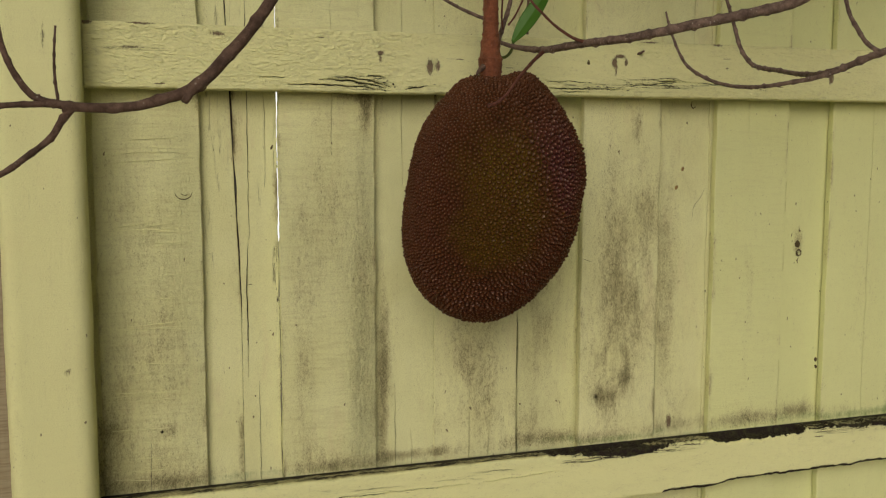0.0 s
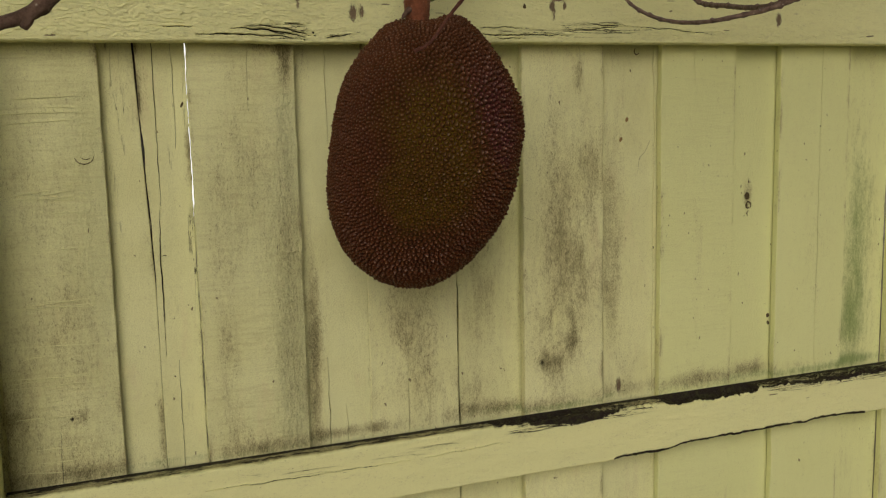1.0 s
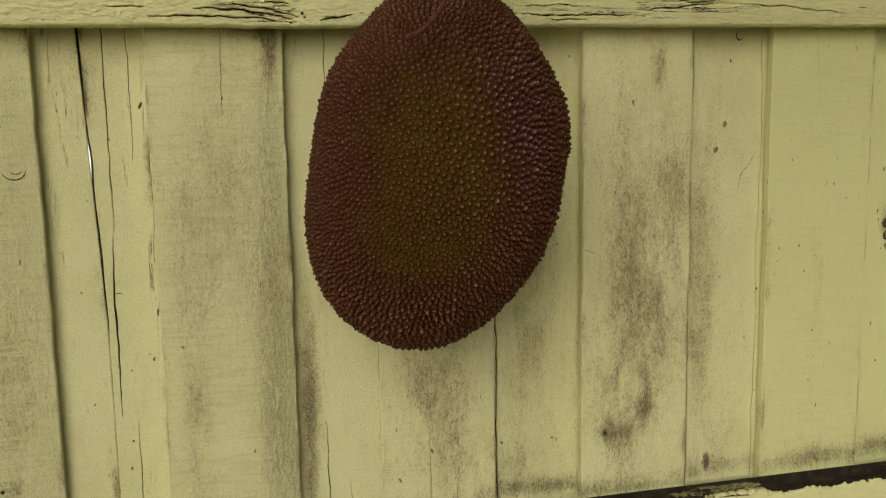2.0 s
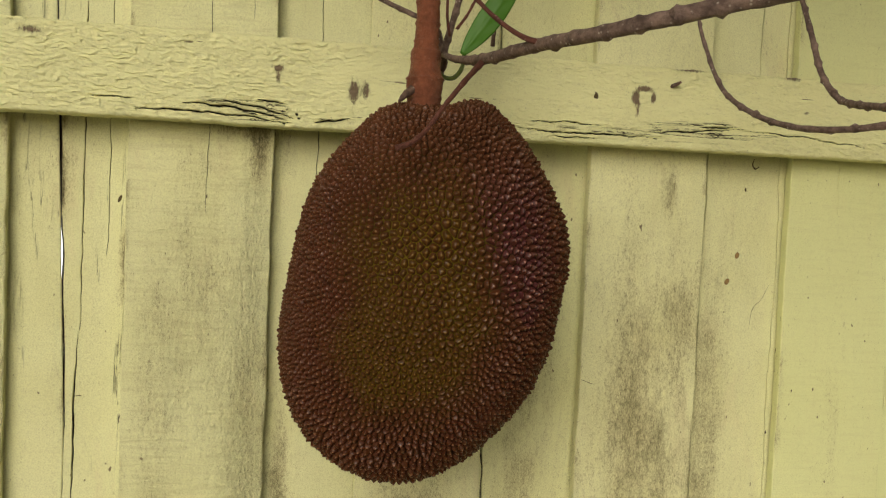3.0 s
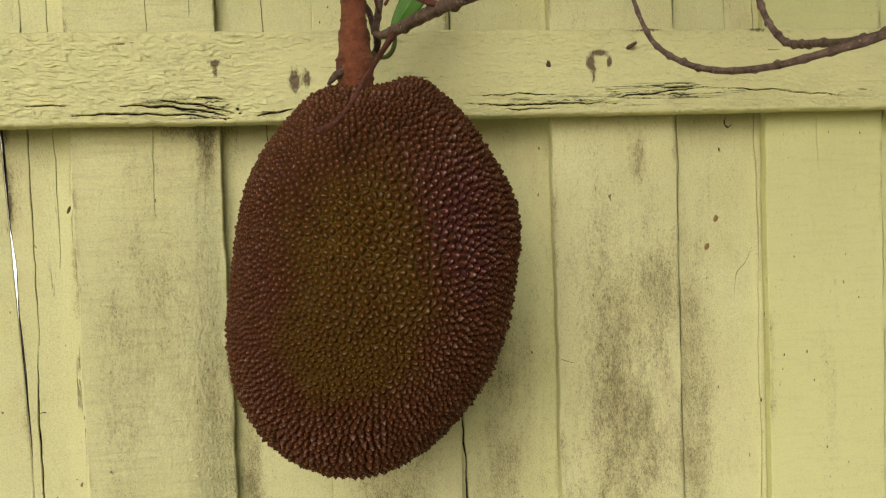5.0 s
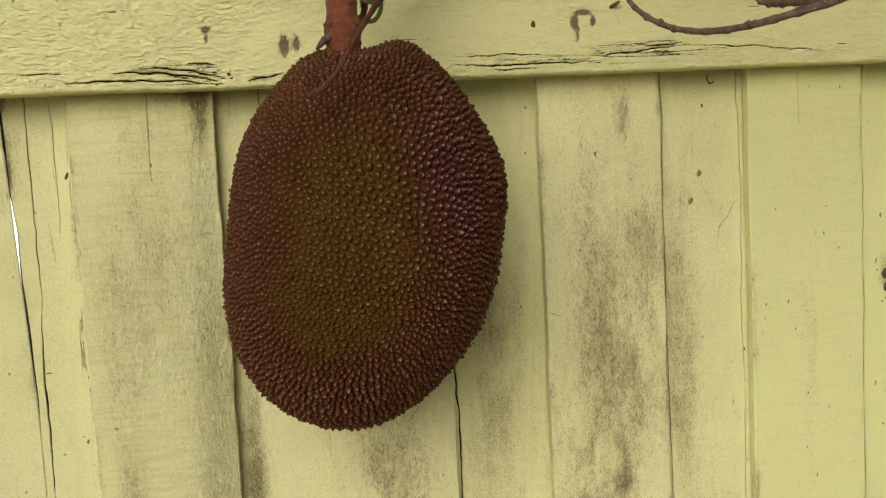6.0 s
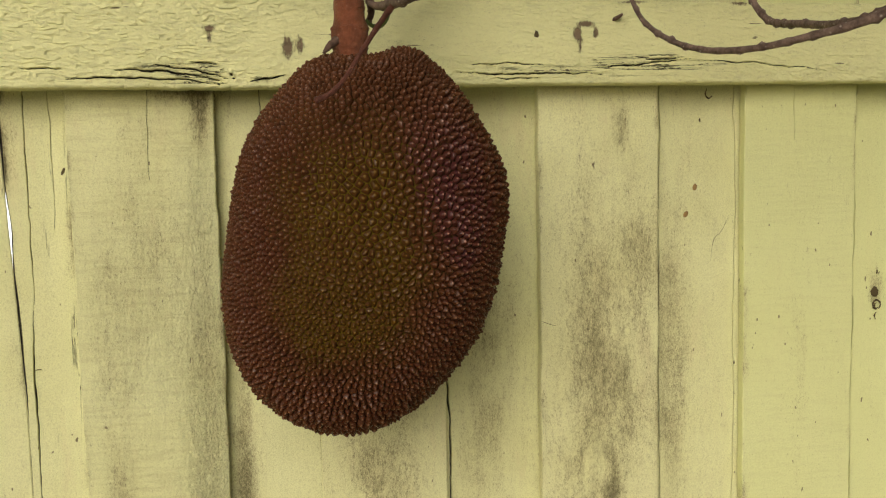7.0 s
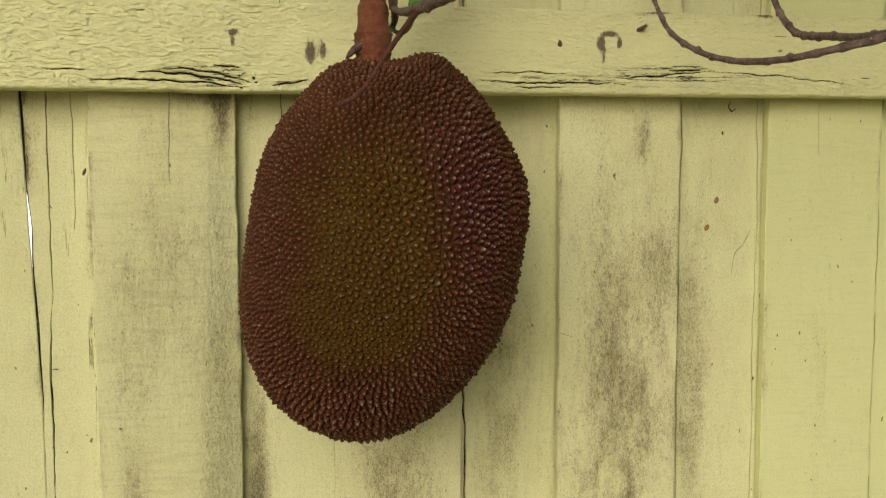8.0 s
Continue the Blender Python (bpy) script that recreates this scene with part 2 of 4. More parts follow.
LEAF = leaf_material()
GROUND = ground_material()


# ---- building helpers ----
def finish(name, verts, faces, material, parent=None, label="", attrs=None, smooth=False):
    """Link one mesh; verts in world metres, kept relative to the parent's place."""
    base, up = Vector(), parent
    while up:
        base, up = base + up.location, up.parent
    data = bpy.data.meshes.new(name)
    arr = np.asarray(verts, dtype=np.float64) - np.array(base)
    data.from_pydata(arr.tolist(), [], faces if isinstance(faces, list) else faces.tolist())
    for key, values in (attrs or {}).items():
        data.attributes.new(key, "FLOAT", "POINT").data.foreach_set("value", np.asarray(values, dtype=np.float32))
    if smooth:
        data.polygons.foreach_set("use_smooth", np.ones(len(data.polygons), dtype=bool))
    data.materials.append(material)
    data.update()
    ob = new(name, data)
    if parent:
        ob.parent = parent
    if label:
        tagged(ob, label)
    return ob


def empty(name, place, label, category, kind=""):
    ob = new(name)
    ob.location = place
    ob.matrix_world = Matrix.Translation(place)
    return tagged(ob, label, category, kind=kind)


def grid_faces(nu, nv, closed=False):
    """Quads of a grid whose vertices run row by row, nu in a row."""
    i, j = np.meshgrid(np.arange(nu if closed else nu - 1), np.arange(nv - 1))
    k = (i + 1) % nu
    return np.stack([j * nu + i, j * nu + k, (j + 1) * nu + k, (j + 1) * nu + i], -1).reshape(-1, 4)


def smooth_path(pts, steps=8):
    """A Catmull-Rom line through a few points."""
    p = [np.array(q, float) for q in pts]
    p = [2 * p[0] - p[1], *p, 2 * p[-1] - p[-2]]
    out = []
    for a, b, c, d in zip(p, p[1:], p[2:], p[3:]):
        for s in range(steps):
            t = s / steps
            out.append(0.5 * (2 * b + (c - a) * t + (2 * a - 5 * b + 4 * c - d) * t * t + (3 * b - a - 3 * c + d) * t ** 3))
    out.append(p[-2])
    return np.array(out)


def tube(name, pts, radii, material, parent, label="", segs=12, steps=8, knob=0.1, pitch=0.02, seed=0):
    """A knotty twig: radii at the given points, swollen at the leaf scars every `pitch` metres."""
    path = smooth_path(pts, steps)
    n = len(path)
    rad = np.interp(np.linspace(0, 1, n), np.linspace(0, 1, len(radii)), radii)
    run = np.r_[0, np.cumsum(np.linalg.norm(np.diff(path, axis=0), axis=1))]
    rng = np.random.default_rng(seed)
    tang = np.gradient(path, axis=0)
    tang /= np.linalg.norm(tang, axis=1)[:, None]
    side = np.cross(tang[0], (0.31, 0.2, 0.93))
    verts, faces = [], []
    phase = rng.random() * 6
    for i in range(n):
        side = side - tang[i] * side.dot(tang[i])
        side /= np.linalg.norm(side)
        up = np.cross(tang[i], side)
        for s in range(segs):
            a = 2 * math.pi * s / segs
            bump = max(0.0, math.cos(run[i] / pitch * 2 * math.pi + phase)) ** 6
            lean = 0.5 + 0.5 * math.cos(a - phase - 2.4 * math.floor(run[i] / pitch + phase / 6.283 + 0.5))
            r = rad[i] * (1 + knob * (0.4 + 1.9 * lean) * bump + 0.13 * noise.noise(Vector(path[i] * 130) + Vector((s * 0.7, seed, 0))))
            verts.append(path[i] + r * (math.cos(a) * side + math.sin(a) * up))
    faces = grid_faces(segs, n, True).tolist()
    faces.append(list(range(segs))[::-1])
    faces.append(list(range((n - 1) * segs, n * segs)))
    return finish(name, verts, faces, material, parent, label, smooth=True)


def fbm(x, z, scale, seed):
    return noise.fractal(Vector((x * scale, z * scale, seed * 7.31)), 0.6, 2.1, 4)


# ---- ground ----
S = 600
gx = np.concatenate([-np.geomspace(S, 6, 14), np.linspace(-5, 5, 41), np.geomspace(6, S, 14)])
gv = [(x, y, 0.012 * noise.noise(Vector((x * 1.7, y * 1.7, 0))) if max(abs(x), abs(y)) < 6 else 0) for y in gx for x in gx]
tagged(finish("ground", gv, grid_faces(len(gx), len(gx)), GROUND, smooth=True),
       "unseen ground in pale grass and sand tones, to bounce light upwards", "ground", kind="structure")

# ---- distance ----
m = Net("pale_overcast_distance")
m.bsdf.inputs["Base Color"].default_value = (0.8, 0.8, 0.8, 1)
m.bsdf.inputs["Emission Color"].default_value = (0.95, 0.98, 1.0, 1)
m.bsdf.inputs["Emission Strength"].default_value = 1.6
tagged(finish("backdrop", [(-30, 10, -0.1), (30, 10, -0.1), (30, 10, 5), (-30, 10, 5)], [[0, 1, 2, 3]], m.mat),
       "plain pale overcast distance behind the fence", "backdrop", kind="structure")

# ---- fence ----
fence = empty("fence", (0, 0, 0), "pale yellow-green painted timber board fence, peeling and mildewed", "fence")
Z_LOW, Z_TOP = 0.03, 1.83

# mildew blots: x, z, half width, half height, strength
BLOTS_FIRST = [
    (-0.41, 0.72, 0.025, 0.07, 0.8), (-0.35, 0.655, 0.07, 0.012, 1.5), (-0.35, 0.95, 0.07, 0.25, 0.34), (-0.33, 0.69, 0.05, 0.05, 0.5), (-0.13, 0.8, 0.022, 0.17, 0.6),
    (-0.09, 0.68, 0.05, 0.02, 0.4), (-0.08, 0.655, 0.07, 0.012, 1.3), (-0.08, 1.02, 0.06, 0.12, 0.4), (-0.08, 1.42, 0.06, 0.06, 0.25), (-0.06, 1.12, 0.05, 0.08, 0.3),
]
BLOTS_MIDDLE = [
    (-0.04, 1.246, 0.03, 0.01, 1.6), (-0.035, 0.86, 0.02, 0.2, 0.45), (-0.023, 1.225, 0.008, 0.032, 2.4), (0.004, 1.235, 0.012, 0.03, 0.4), (0.006, 0.79, 0.011, 0.13, 1.9),
    (0.01, 1.22, 0.03, 0.04, 0.15), (0.015, 0.9, 0.02, 0.08, 0.5), (0.04, 1.4, 0.05, 0.05, 0.2), (0.06, 0.655, 0.07, 0.009, 1.4), (0.16, 0.8, 0.03, 0.1, 0.7),
    (0.2, 0.72, 0.03, 0.06, 0.4), (0.27, 0.68, 0.03, 0.03, 0.5), (0.29, 0.85, 0.03, 0.14, 0.55), (0.3, 0.655, 0.1, 0.012, 1.3), (0.3, 1.05, 0.04, 0.1, 0.25),
]
BLOTS_STAINED = [
    (0.39, 0.733, 0.014, 0.018, 1.7), (0.41, 0.78, 0.04, 0.09, 0.6), (0.415, 0.73, 0.01, 0.012, 0.8), (0.415, 0.98, 0.03, 0.16, 0.75), (0.44, 0.757, 0.01, 0.022, 1.7),
    (0.45, 0.9, 0.02, 0.16, 0.8), (0.455, 1.19, 0.01, 0.035, 1.1), (0.47, 1.06, 0.018, 0.08, 0.5),
]
BLOTS_REST = [
    (0.525, 0.92, 0.02, 0.22, 0.75), (0.55, 0.66, 0.12, 0.012, 0.7), (0.56, 0.7, 0.03, 0.04, 0.5), (0.69, 0.9, 0.012, 0.14, 0.35), (0.7, 0.67, 0.05, 0.02, 0.6),
    (0.8, 0.662, 0.15, 0.012, 0.9), (0.811, 0.984, 0.012, 0.026, 1), (0.82, 0.672, 0.04, 0.02, 0.5), (0.95, 0.9, 0.03, 0.12, 0.3),
]
BLOTS_SPREAD = [
    (-0.125, 0.86, 0.020, 0.15, 0.41), (-0.10, 1.05, 0.05, 0.06, 0.34), (-0.030, 0.86, 0.018, 0.15, 0.45), (-0.40, 0.90, 0.020, 0.25, 0.34), (-0.33, 0.85, 0.05, 0.12, 0.26),
    (-0.42, 0.68, 0.03, 0.03, 0.6), (0.14, 0.80, 0.020, 0.10, 0.45), (0.19, 0.80, 0.03, 0.12, 0.3), (0.30, 0.95, 0.03, 0.10, 0.38), (0.40, 0.82, 0.05, 0.09, 0.38),
    (-0.410, 0.742, 0.018, 0.014, 1.3), (-0.335, 0.737, 0.020, 0.009, 1.1), (-0.09, 1.205, 0.055, 0.040, 0.33), (-0.24, 1.20, 0.06, 0.045, 0.28),
    (0.48, 0.95, 0.025, 0.12, 0.45), (0.53, 0.93, 0.025, 0.13, 0.45),
]
BLOTS = BLOTS_FIRST + BLOTS_MIDDLE + BLOTS_STAINED + BLOTS_REST + BLOTS_SPREAD
KNOTS = [(0.385, 0.731, 0.007, 0.007, 0.36), (0.440, 0.757, 0.005, 0.010, 0.36), (-0.412, 0.741, 0.008, 0.007, 0.5), (-0.340, 0.735, 0.012, 0.004, 0.45), (-0.328, 0.742, 0.004, 0.004, 0.4), (-0.024, 1.236, 0.004, 0.012, 0.45)]
# algae; (0.18, 1.29) paints greenish shade on the rail, (-0.44, 0.75) greens a recess
GREEN = [(1.070, 0.90, 0.045, 0.22, 1.05), (1.06, 0.72, 0.05, 0.07, 0.7), (1.16, 0.9, 0.03, 0.2, 0.4), (0.18, 1.29, 0.05, 0.05, 0.45), (-0.15, 0.649, 0.30, 0.009, 0.75), (0.42, 0.651, 0.20, 0.010, 0.95), (0.95, 0.652, 0.30, 0.013, 1.0), (-0.44, 0.75, 0.02, 0.4, 0.45)]
FLAKES = [(-0.030, 0.80, 0.022, 0.22, 1.1), (-0.028, 1.12, 0.014, 0.12, 0.5), (-0.30, 0.95, 0.03, 0.3, 0.35), (0.010, 0.84, 0.020, 0.16, 1.1), (0.47, 0.90, 0.03, 0.14, 0.7), (-0.09, 1.0, 0.06, 0.12, 0.3)]
RUSTY = [(0.544, 0.668, 0.006, 0.014, 1.0)]
RAIL_RUST = [
    (0.070, 1.288, 0.006, 0.013, 1.0), (0.083, 1.290, 0.004, 0.010, 0.9), (-0.009, 1.307, 0.007, 0.003, 0.9),
    (-0.009, 1.298, 0.0025, 0.008, 0.8), (0.388, 1.303, 0.0045, 0.009, 1.0), (0.392, 1.290, 0.0025, 0.014, 0.7), (0.399, 1.3135, 0.0085, 0.0034, 1.1),
    (0.410, 1.304, 0.0035, 0.007, 0.95), (0.822, 1.288, 0.006, 0.013, 1.0),
    (-0.25, 1.327, 0.012, 0.004, 0.8), (-0.37, 1.304, 0.02, 0.003, 0.6), (-0.355, 1.338, 0.02, 0.003, 0.9),
    (-0.43, 1.337, 0.012, 0.004, 1.0), (0.455, 1.338, 0.02, 0.002, 0.9), (0.585, 1.338, 0.012, 0.003, 0.9),
]


def blots(items, x, z):
    out = 0.0
    for bx, bz, w, h, s in items:
        d = ((x - bx) / w) ** 2 + ((z - bz) / h) ** 2
        if d < 6:
            out += s * math.exp(-d)
    return out


def board(name, x0, x1, y, seed, material, cracks=(), fine=True, thick=0.012, edge=0.0012, general=0.0, label="", lean=(0, 0), craze=0.0, skew=(0, 0), notch=None, chip=None, ragged=0.0):
    """One upright board: a gridded front with rough edges, and cracks (x, z_low, z_high, width) let into it."""
    step = 0.010 if fine else 0.10
    zs = np.arange(Z_LOW + 0.012 * (seed % 3), Z_TOP + 0.006 * (seed % 4), step)
    if fine:
        zs = np.r_[np.arange(Z_LOW, 0.5, 0.05), np.arange(0.5, 1.45, 0.005), np.arange(1.45, Z_TOP, 0.05), Z_TOP + 0.004 * (seed % 4)]
    # columns across the board: (x, depth kind, crack)
    bevel = 0.0011
    cols = [(x0, thick, None), (x0, bevel, None), (x0 + bevel, 0, None)]
    inner = np.linspace(x0 + bevel, x1 - bevel, 40 if fine else 4)[1:-1]
    marks = [(x, 0, None) for x in inner if all(abs(x - c[0]) > 0.0045 for c in cracks)]
    for c in cracks:
        marks += [(c[0], 0, (c, -1)), (c[0], 0, (c, -0.35)), (c[0], 0, (c, 0.35)), (c[0], 0, (c, 1))]
    cols += sorted(marks, key=lambda k: (k[0], k[2][1] if k[2] else 0))
    cols += [(x1 - bevel, 0, None), (x1, bevel, None), (x1, thick, None)]
    verts, mil, alg, rus, knot, flake = [], [], [], [], [], []
    near = [[b for b in items if x0 - 0.2 < b[0] < x1 + 0.2] for items in (BLOTS, GREEN, RUSTY, KNOTS, FLAKES)]
    for z in zs:
        left = edge * fbm(x0, z, 14, seed) + 0.4 * edge * fbm(x0, z, 90, seed + 3)
        right = edge * fbm(x1, z, 14, seed + 5) + 0.4 * edge * fbm(x1, z, 90, seed + 9)
        left += lean[0] * (max(z, 0.92) - 1.1)
        right += lean[1] * (max(z, 0.92) - 1.1)
        for x, d, crack in cols:
            f = (x - x0) / (x1 - x0)
            xx = x + left * (1 - f) + right * f
            if d == thick:
                xx += skew[0] if f < 0.5 else skew[1]
            if notch and f < 0.05:
                xx += notch(z)
            if chip and f < 0.02 and d < thick:
                xx += chip(z)
            if ragged and f > 0.95:
                xx += ragged * (1.0 + fbm(x1, z, 170, seed + 21) + 0.8 * fbm(x1, z, 40, seed + 23))
            depth = d + 0.0012 * math.sin(f * math.pi) * (1 if seed % 2 else -1)
            if crack:
                (cx, zl, zh, w, *tilt), s = crack
                fade = min(1.0, max(0.0, (z - zl) / 0.06), max(0.0, (zh - z) / 0.06)) if zl < z < zh else 0.0
                wob = 0.0022 * fbm(cx, z, 9, seed + 11) + 0.0007 * fbm(cx, z, 70, seed + 13)
                cx += (tilt[0] if tilt else 0.0) * (min(max(z, zl), zh) - 0.85)
                ww = w * fade * (0.75 + 0.5 * fbm(cx, z, 25, seed + 17))
                xx = cx + wob + s * (0.5 * ww + 0.00025)
                if abs(s) < 0.9:
                    depth += 0.009 * min(1, fade * 2)
            verts.append((xx, y + depth, z))
            rim = min(xx - x0, x1 - xx)
            grime = (0.3 if d >= bevel else 0.95) * math.exp(-max(0.0, rim) / 0.0045) * max(0.0, 0.25 + 1.3 * fbm(xx * 2, z, 11, seed + 31)) if fine else 0.0
            mil.append(grime + (0.72 * blots(near[0], xx, z) + general) * (0.9 + 0.55 * fbm(xx, z * 0.4, 24, seed)))
            alg.append(blots(near[1], xx, z))
            rus.append(blots(near[2], xx, z))
            # crack floors and the chipped edge are coloured dark for the shade inside
            bare = 1.0 if crack and abs(crack[1]) < 0.9 and fade > 0.02 else (0.7 if chip and f < 0.02 and d >= bevel else 0.0)
            knot.append(max(bare, blots(near[3], xx, z)))
            flake.append(blots(near[4], xx, z))
    nu = len(cols)
    faces = grid_faces(nu, len(zs)).tolist()
    # the back and both ends
    faces += [[k * nu, (k + 1) * nu, (k + 2) * nu - 1, (k + 1) * nu - 1] for k in range(len(zs) - 1)]
    faces.append([*range(nu - 1, -1, -1)])
    faces.append([*range((len(zs) - 1) * nu, len(zs) * nu)])
    return finish(name, verts, faces, material, fence, label, {"mildew": mil, "algae_and_shade": alg, "rust": rus, "rot": knot, "flake": flake, "craze": [craze] * len(verts)})


FRONT, BACK = 0.0, 0.017
# front boards stand proud; back boards close the gaps between them
board("board", -0.4275, -0.2765, FRONT, 1, PAINT_SAWN, [(-0.36, 0.5, 0.72, 0.0006)], general=0.08)
board("board", -0.302, -0.2254, BACK, 2, PAINT_BOARD, lean=(0, -0.036), edge=0.0005, craze=0.3, skew=(0, -0.0028))
board("board", -0.2252, -0.1607, BACK, 3, PAINT_BOARD, lean=(-0.036, 0), edge=0.0005, craze=0.35, skew=(-0.0028, 0),
      ragged=0.0006, chip=lambda z: 0.0022 * math.exp(-((z - 1.23) / 0.07) ** 2) + 0.0018 * math.exp(-((z - 1.0) / 0.07) ** 2),
      notch=lambda z: 0.0024 * math.exp(-((z - 1.106) / 0.032) ** 2) + 0.0012 * math.exp(-((z - 1.39) / 0.06) ** 2) - 0.0002 / (1 + math.exp((z - 0.90) / 0.02)), cracks=
      [(-0.2105, 0.55, 1.02, 0.0024, 0.024), (-0.2045, 1.02, 1.5, 0.0011), (-0.1785, 1.10, 1.5, 0.0005), (-0.193, 0.6, 0.80, 0.0008)])
board("board", -0.160, -0.0095, FRONT, 4, PAINT_SAWN, [(-0.078, 1.15, 1.5, 0.0003), (-0.035, 1.36, 1.7, 0.0008)], general=-0.04, edge=0.0016)
board("board", -0.032, 0.0945, 0.0165, 5, PAINT_BOARD, [(0.040, 1.1, 1.6, 0.0007), (0.056, 0.55, 0.70, 0.0008), (0.028, 0.55, 0.78, 0.001)])
board("board", 0.0936, 0.2415, 0.0145, 6, PAINT_BOARD, [(0.155, 0.6, 0.76, 0.0008), (0.19, 0.6, 0.70, 0.0008)], edge=0.0008, general=0.12)
# cracks at 0.2472, 0.5105, 0.6105 and 0.7775 draw the shadow line beside overlapping boards
board("board", 0.222, 0.372, 0.028, 7, PAINT_BOARD, [(0.306, 1.16, 1.7, 0.0012, 0.08), (0.2472, 0.4, 1.6, 0.0022)], general=0.15)
board("board", 0.354, 0.502, FRONT, 8, PAINT_BOARD, [(0.41, 0.55, 0.70, 0.0007)], general=0.15)
board("board", 0.484, 0.634, BACK, 9, PAINT_BOARD, [(0.527, 1.09, 1.6, 0.0010, 0.03), (0.575, 1.34, 1.7, 0.0012), (0.6105, 0.5, 1.5, 0.0009), (0.5105, 0.4, 1.6, 0.0012)], general=0.12)
board("board", 0.6145, 0.7655, FRONT, 10, PAINT_GREEN_SAWN, [(0.68, 1.18, 1.26, 0.0004)])
board("board", 0.745, 0.890, BACK, 11, PAINT_GREEN, [(0.7775, 0.4, 1.6, 0.0012)])
board("board", 0.8635, 1.021, FRONT, 12, PAINT_GREEN, [(0.955, 0.6, 1.25, 0.0006)])
board("board", 1.000, 1.1352, BACK, 13, PAINT_GREEN, general=0.15)
board("board", 1.132, 1.287, FRONT, 14, PAINT_GREEN_SAWN, general=0.1)
board("board", 1.266, 1.412, BACK, 15, PAINT_GREEN)
board("board", 1.392, 1.540, FRONT, 16, PAINT_GREEN)
board("board", -0.480, -0.4, BACK, 17, PAINT_BOARD, general=0.15)
board("board", -0.700, -0.530, FRONT, 18, BARE, label="bare tan rough-sawn board")
for k in range(24):
    x = 1.52 + 0.128 * k
    board("board", x, x + 0.148, FRONT if k % 2 else BACK, 19 + k, PAINT_BOARD, fine=False)
for k in range(20):
    x = -0.680 - 0.128 * k
    board("board", x - 0.148, x, FRONT if k % 2 else BACK, 50 + k, BARE, fine=False)


def flake_lip(x, z):
    """Lifted paint: small scales with a thick lower rim, broken up along the grain."""
    p = z * 150 + 1.3 * noise.noise(Vector((x * 52, z * 70, 3.1))) + 0.6 * noise.noise(Vector((x * 120, z * 160, 7.7)))
    rise = (1 - (p - math.floor(p))) ** 1.8
    patch = 0.25 + 2.0 * noise.noise(Vector((x * 115, z * 170, 1.3))) + 0.5 * noise.noise(Vector((x * 14, z * 20, 5.3)))
    return rise * min(1.0, max(0.0, patch)) + 0.45 * noise.noise(Vector((x * 190, z * 300, 9.1))) + 0.30 * noise.noise(Vector((x * 75, z * 120, 4.1)))


def rail(name, x0, x1, z0, z1, front, seed, top=None, bottom=None, rot=None, rust=(), label="", splits=(), hollow=None, flaky=0.06, gashes=()):
    """A flat rail: a gridded front with ragged upper and lower edges; y runs from `front` back to the boards."""
    dense = (-0.45, 1.2)
    xs = np.r_[np.arange(x0, dense[0], 0.06), np.arange(max(x0, dense[0]), min(x1, dense[1]), 0.0022), np.arange(dense[1], x1, 0.06), x1]
    fs = np.r_[0, 0.012, 0.028, np.linspace(0.05, 0.95, 130 if gashes else 40), 0.972, 0.988, 1]
    back = -0.003
    verts, mil, rus, rots, alg, craze, flake = [], [], [], [], [], [], []
    for x in xs:
        zt = z1 + (top(x) if top else 0) + 0.0010 * fbm(x, 1, 40, seed) + 0.0008 * fbm(x, 1, 160, seed)
        zb = z0 + (bottom(x) if bottom else 0) + 0.0008 * fbm(x, 2, 30, seed) + 0.0006 * fbm(x, 2, 190, seed + 4)
        ring = [(z1 + (zt - z1) * (k / 5) - (hollow(x, k / 5) if hollow else 0), back + (front + 0.003 - back) * k / 5, 1.2 - 0.04 * k) for k in range(5)]
        ring += [(zb + (zt - zb) * f, None, f) for f in fs[::-1]] + [(zb, back, 0.0)]
        for z, yy, f in ring:
            if yy is None:
                e = min(f, 1 - f) * (zt - zb)
                yy = front + 0.0028 * max(0, 1 - e / 0.0026) ** 2 + 0.0007 * fbm(x * 0.4, z, 60, seed + 7)
            left = 1 / (1 + math.exp((x - 0.03) / 0.012))
            loose = flaky * (0.9 * left + (1 - left) * (0.32 + 0.6 * max(0.0, 1 - f / 0.45) + 0.5 * max(0.0, 1 - (1 - f) / 0.25))) if f <= 1 else 0.0
            if loose > 0.1 and 0.0 < f < 1.0 and x < 1.0:
                yy -= 0.0019 * loose * min(1.0, f / 0.07) * flake_lip(x, z)
            open_ = 0.12
            for sx0, sx1, sz, tall, much in splits:
                if sx0 < x < sx1:
                    u = (x - sx0) / (sx1 - sx0)
                    open_ += much * math.exp(-((z - sz) / tall) ** 2) * min(1, 5 * u, 5 * (1 - u))
            r = rot(x, z, f) if rot else 0.0
            for gx0, gx1, gz0, gz1, sag, wide in gashes:
                if gx0 < x < gx1 and f <= 1:
                    u = (x - gx0) / (gx1 - gx0)
                    line = gz0 + (gz1 - gz0) * u - 4 * sag * u * (1 - u) + 0.0022 * noise.noise(Vector((x * 60, gz0 * 900, 2.2))) + 0.0008 * noise.noise(Vector((x * 260, gz0 * 900, 2.2)))
                    half = 0.8 * wide * (0.25 + min(1, 4 * u, 3 * (1 - u))) * (0.65 + 0.9 * abs(noise.noise(Vector((x * 130, gz0 * 700, 4.4)))))
                    deep = max(0.0, 1 - abs(z - line) / half)
                    r = max(r, min(1.2, 2.2 * deep))
                    yy += 0.004 * min(1.0, 1.6 * deep)
                    yy -= 0.0016 * math.exp(-((z - line - 2.4 * half) / (1.3 * half)) ** 2)
            verts.append((x, yy, z))
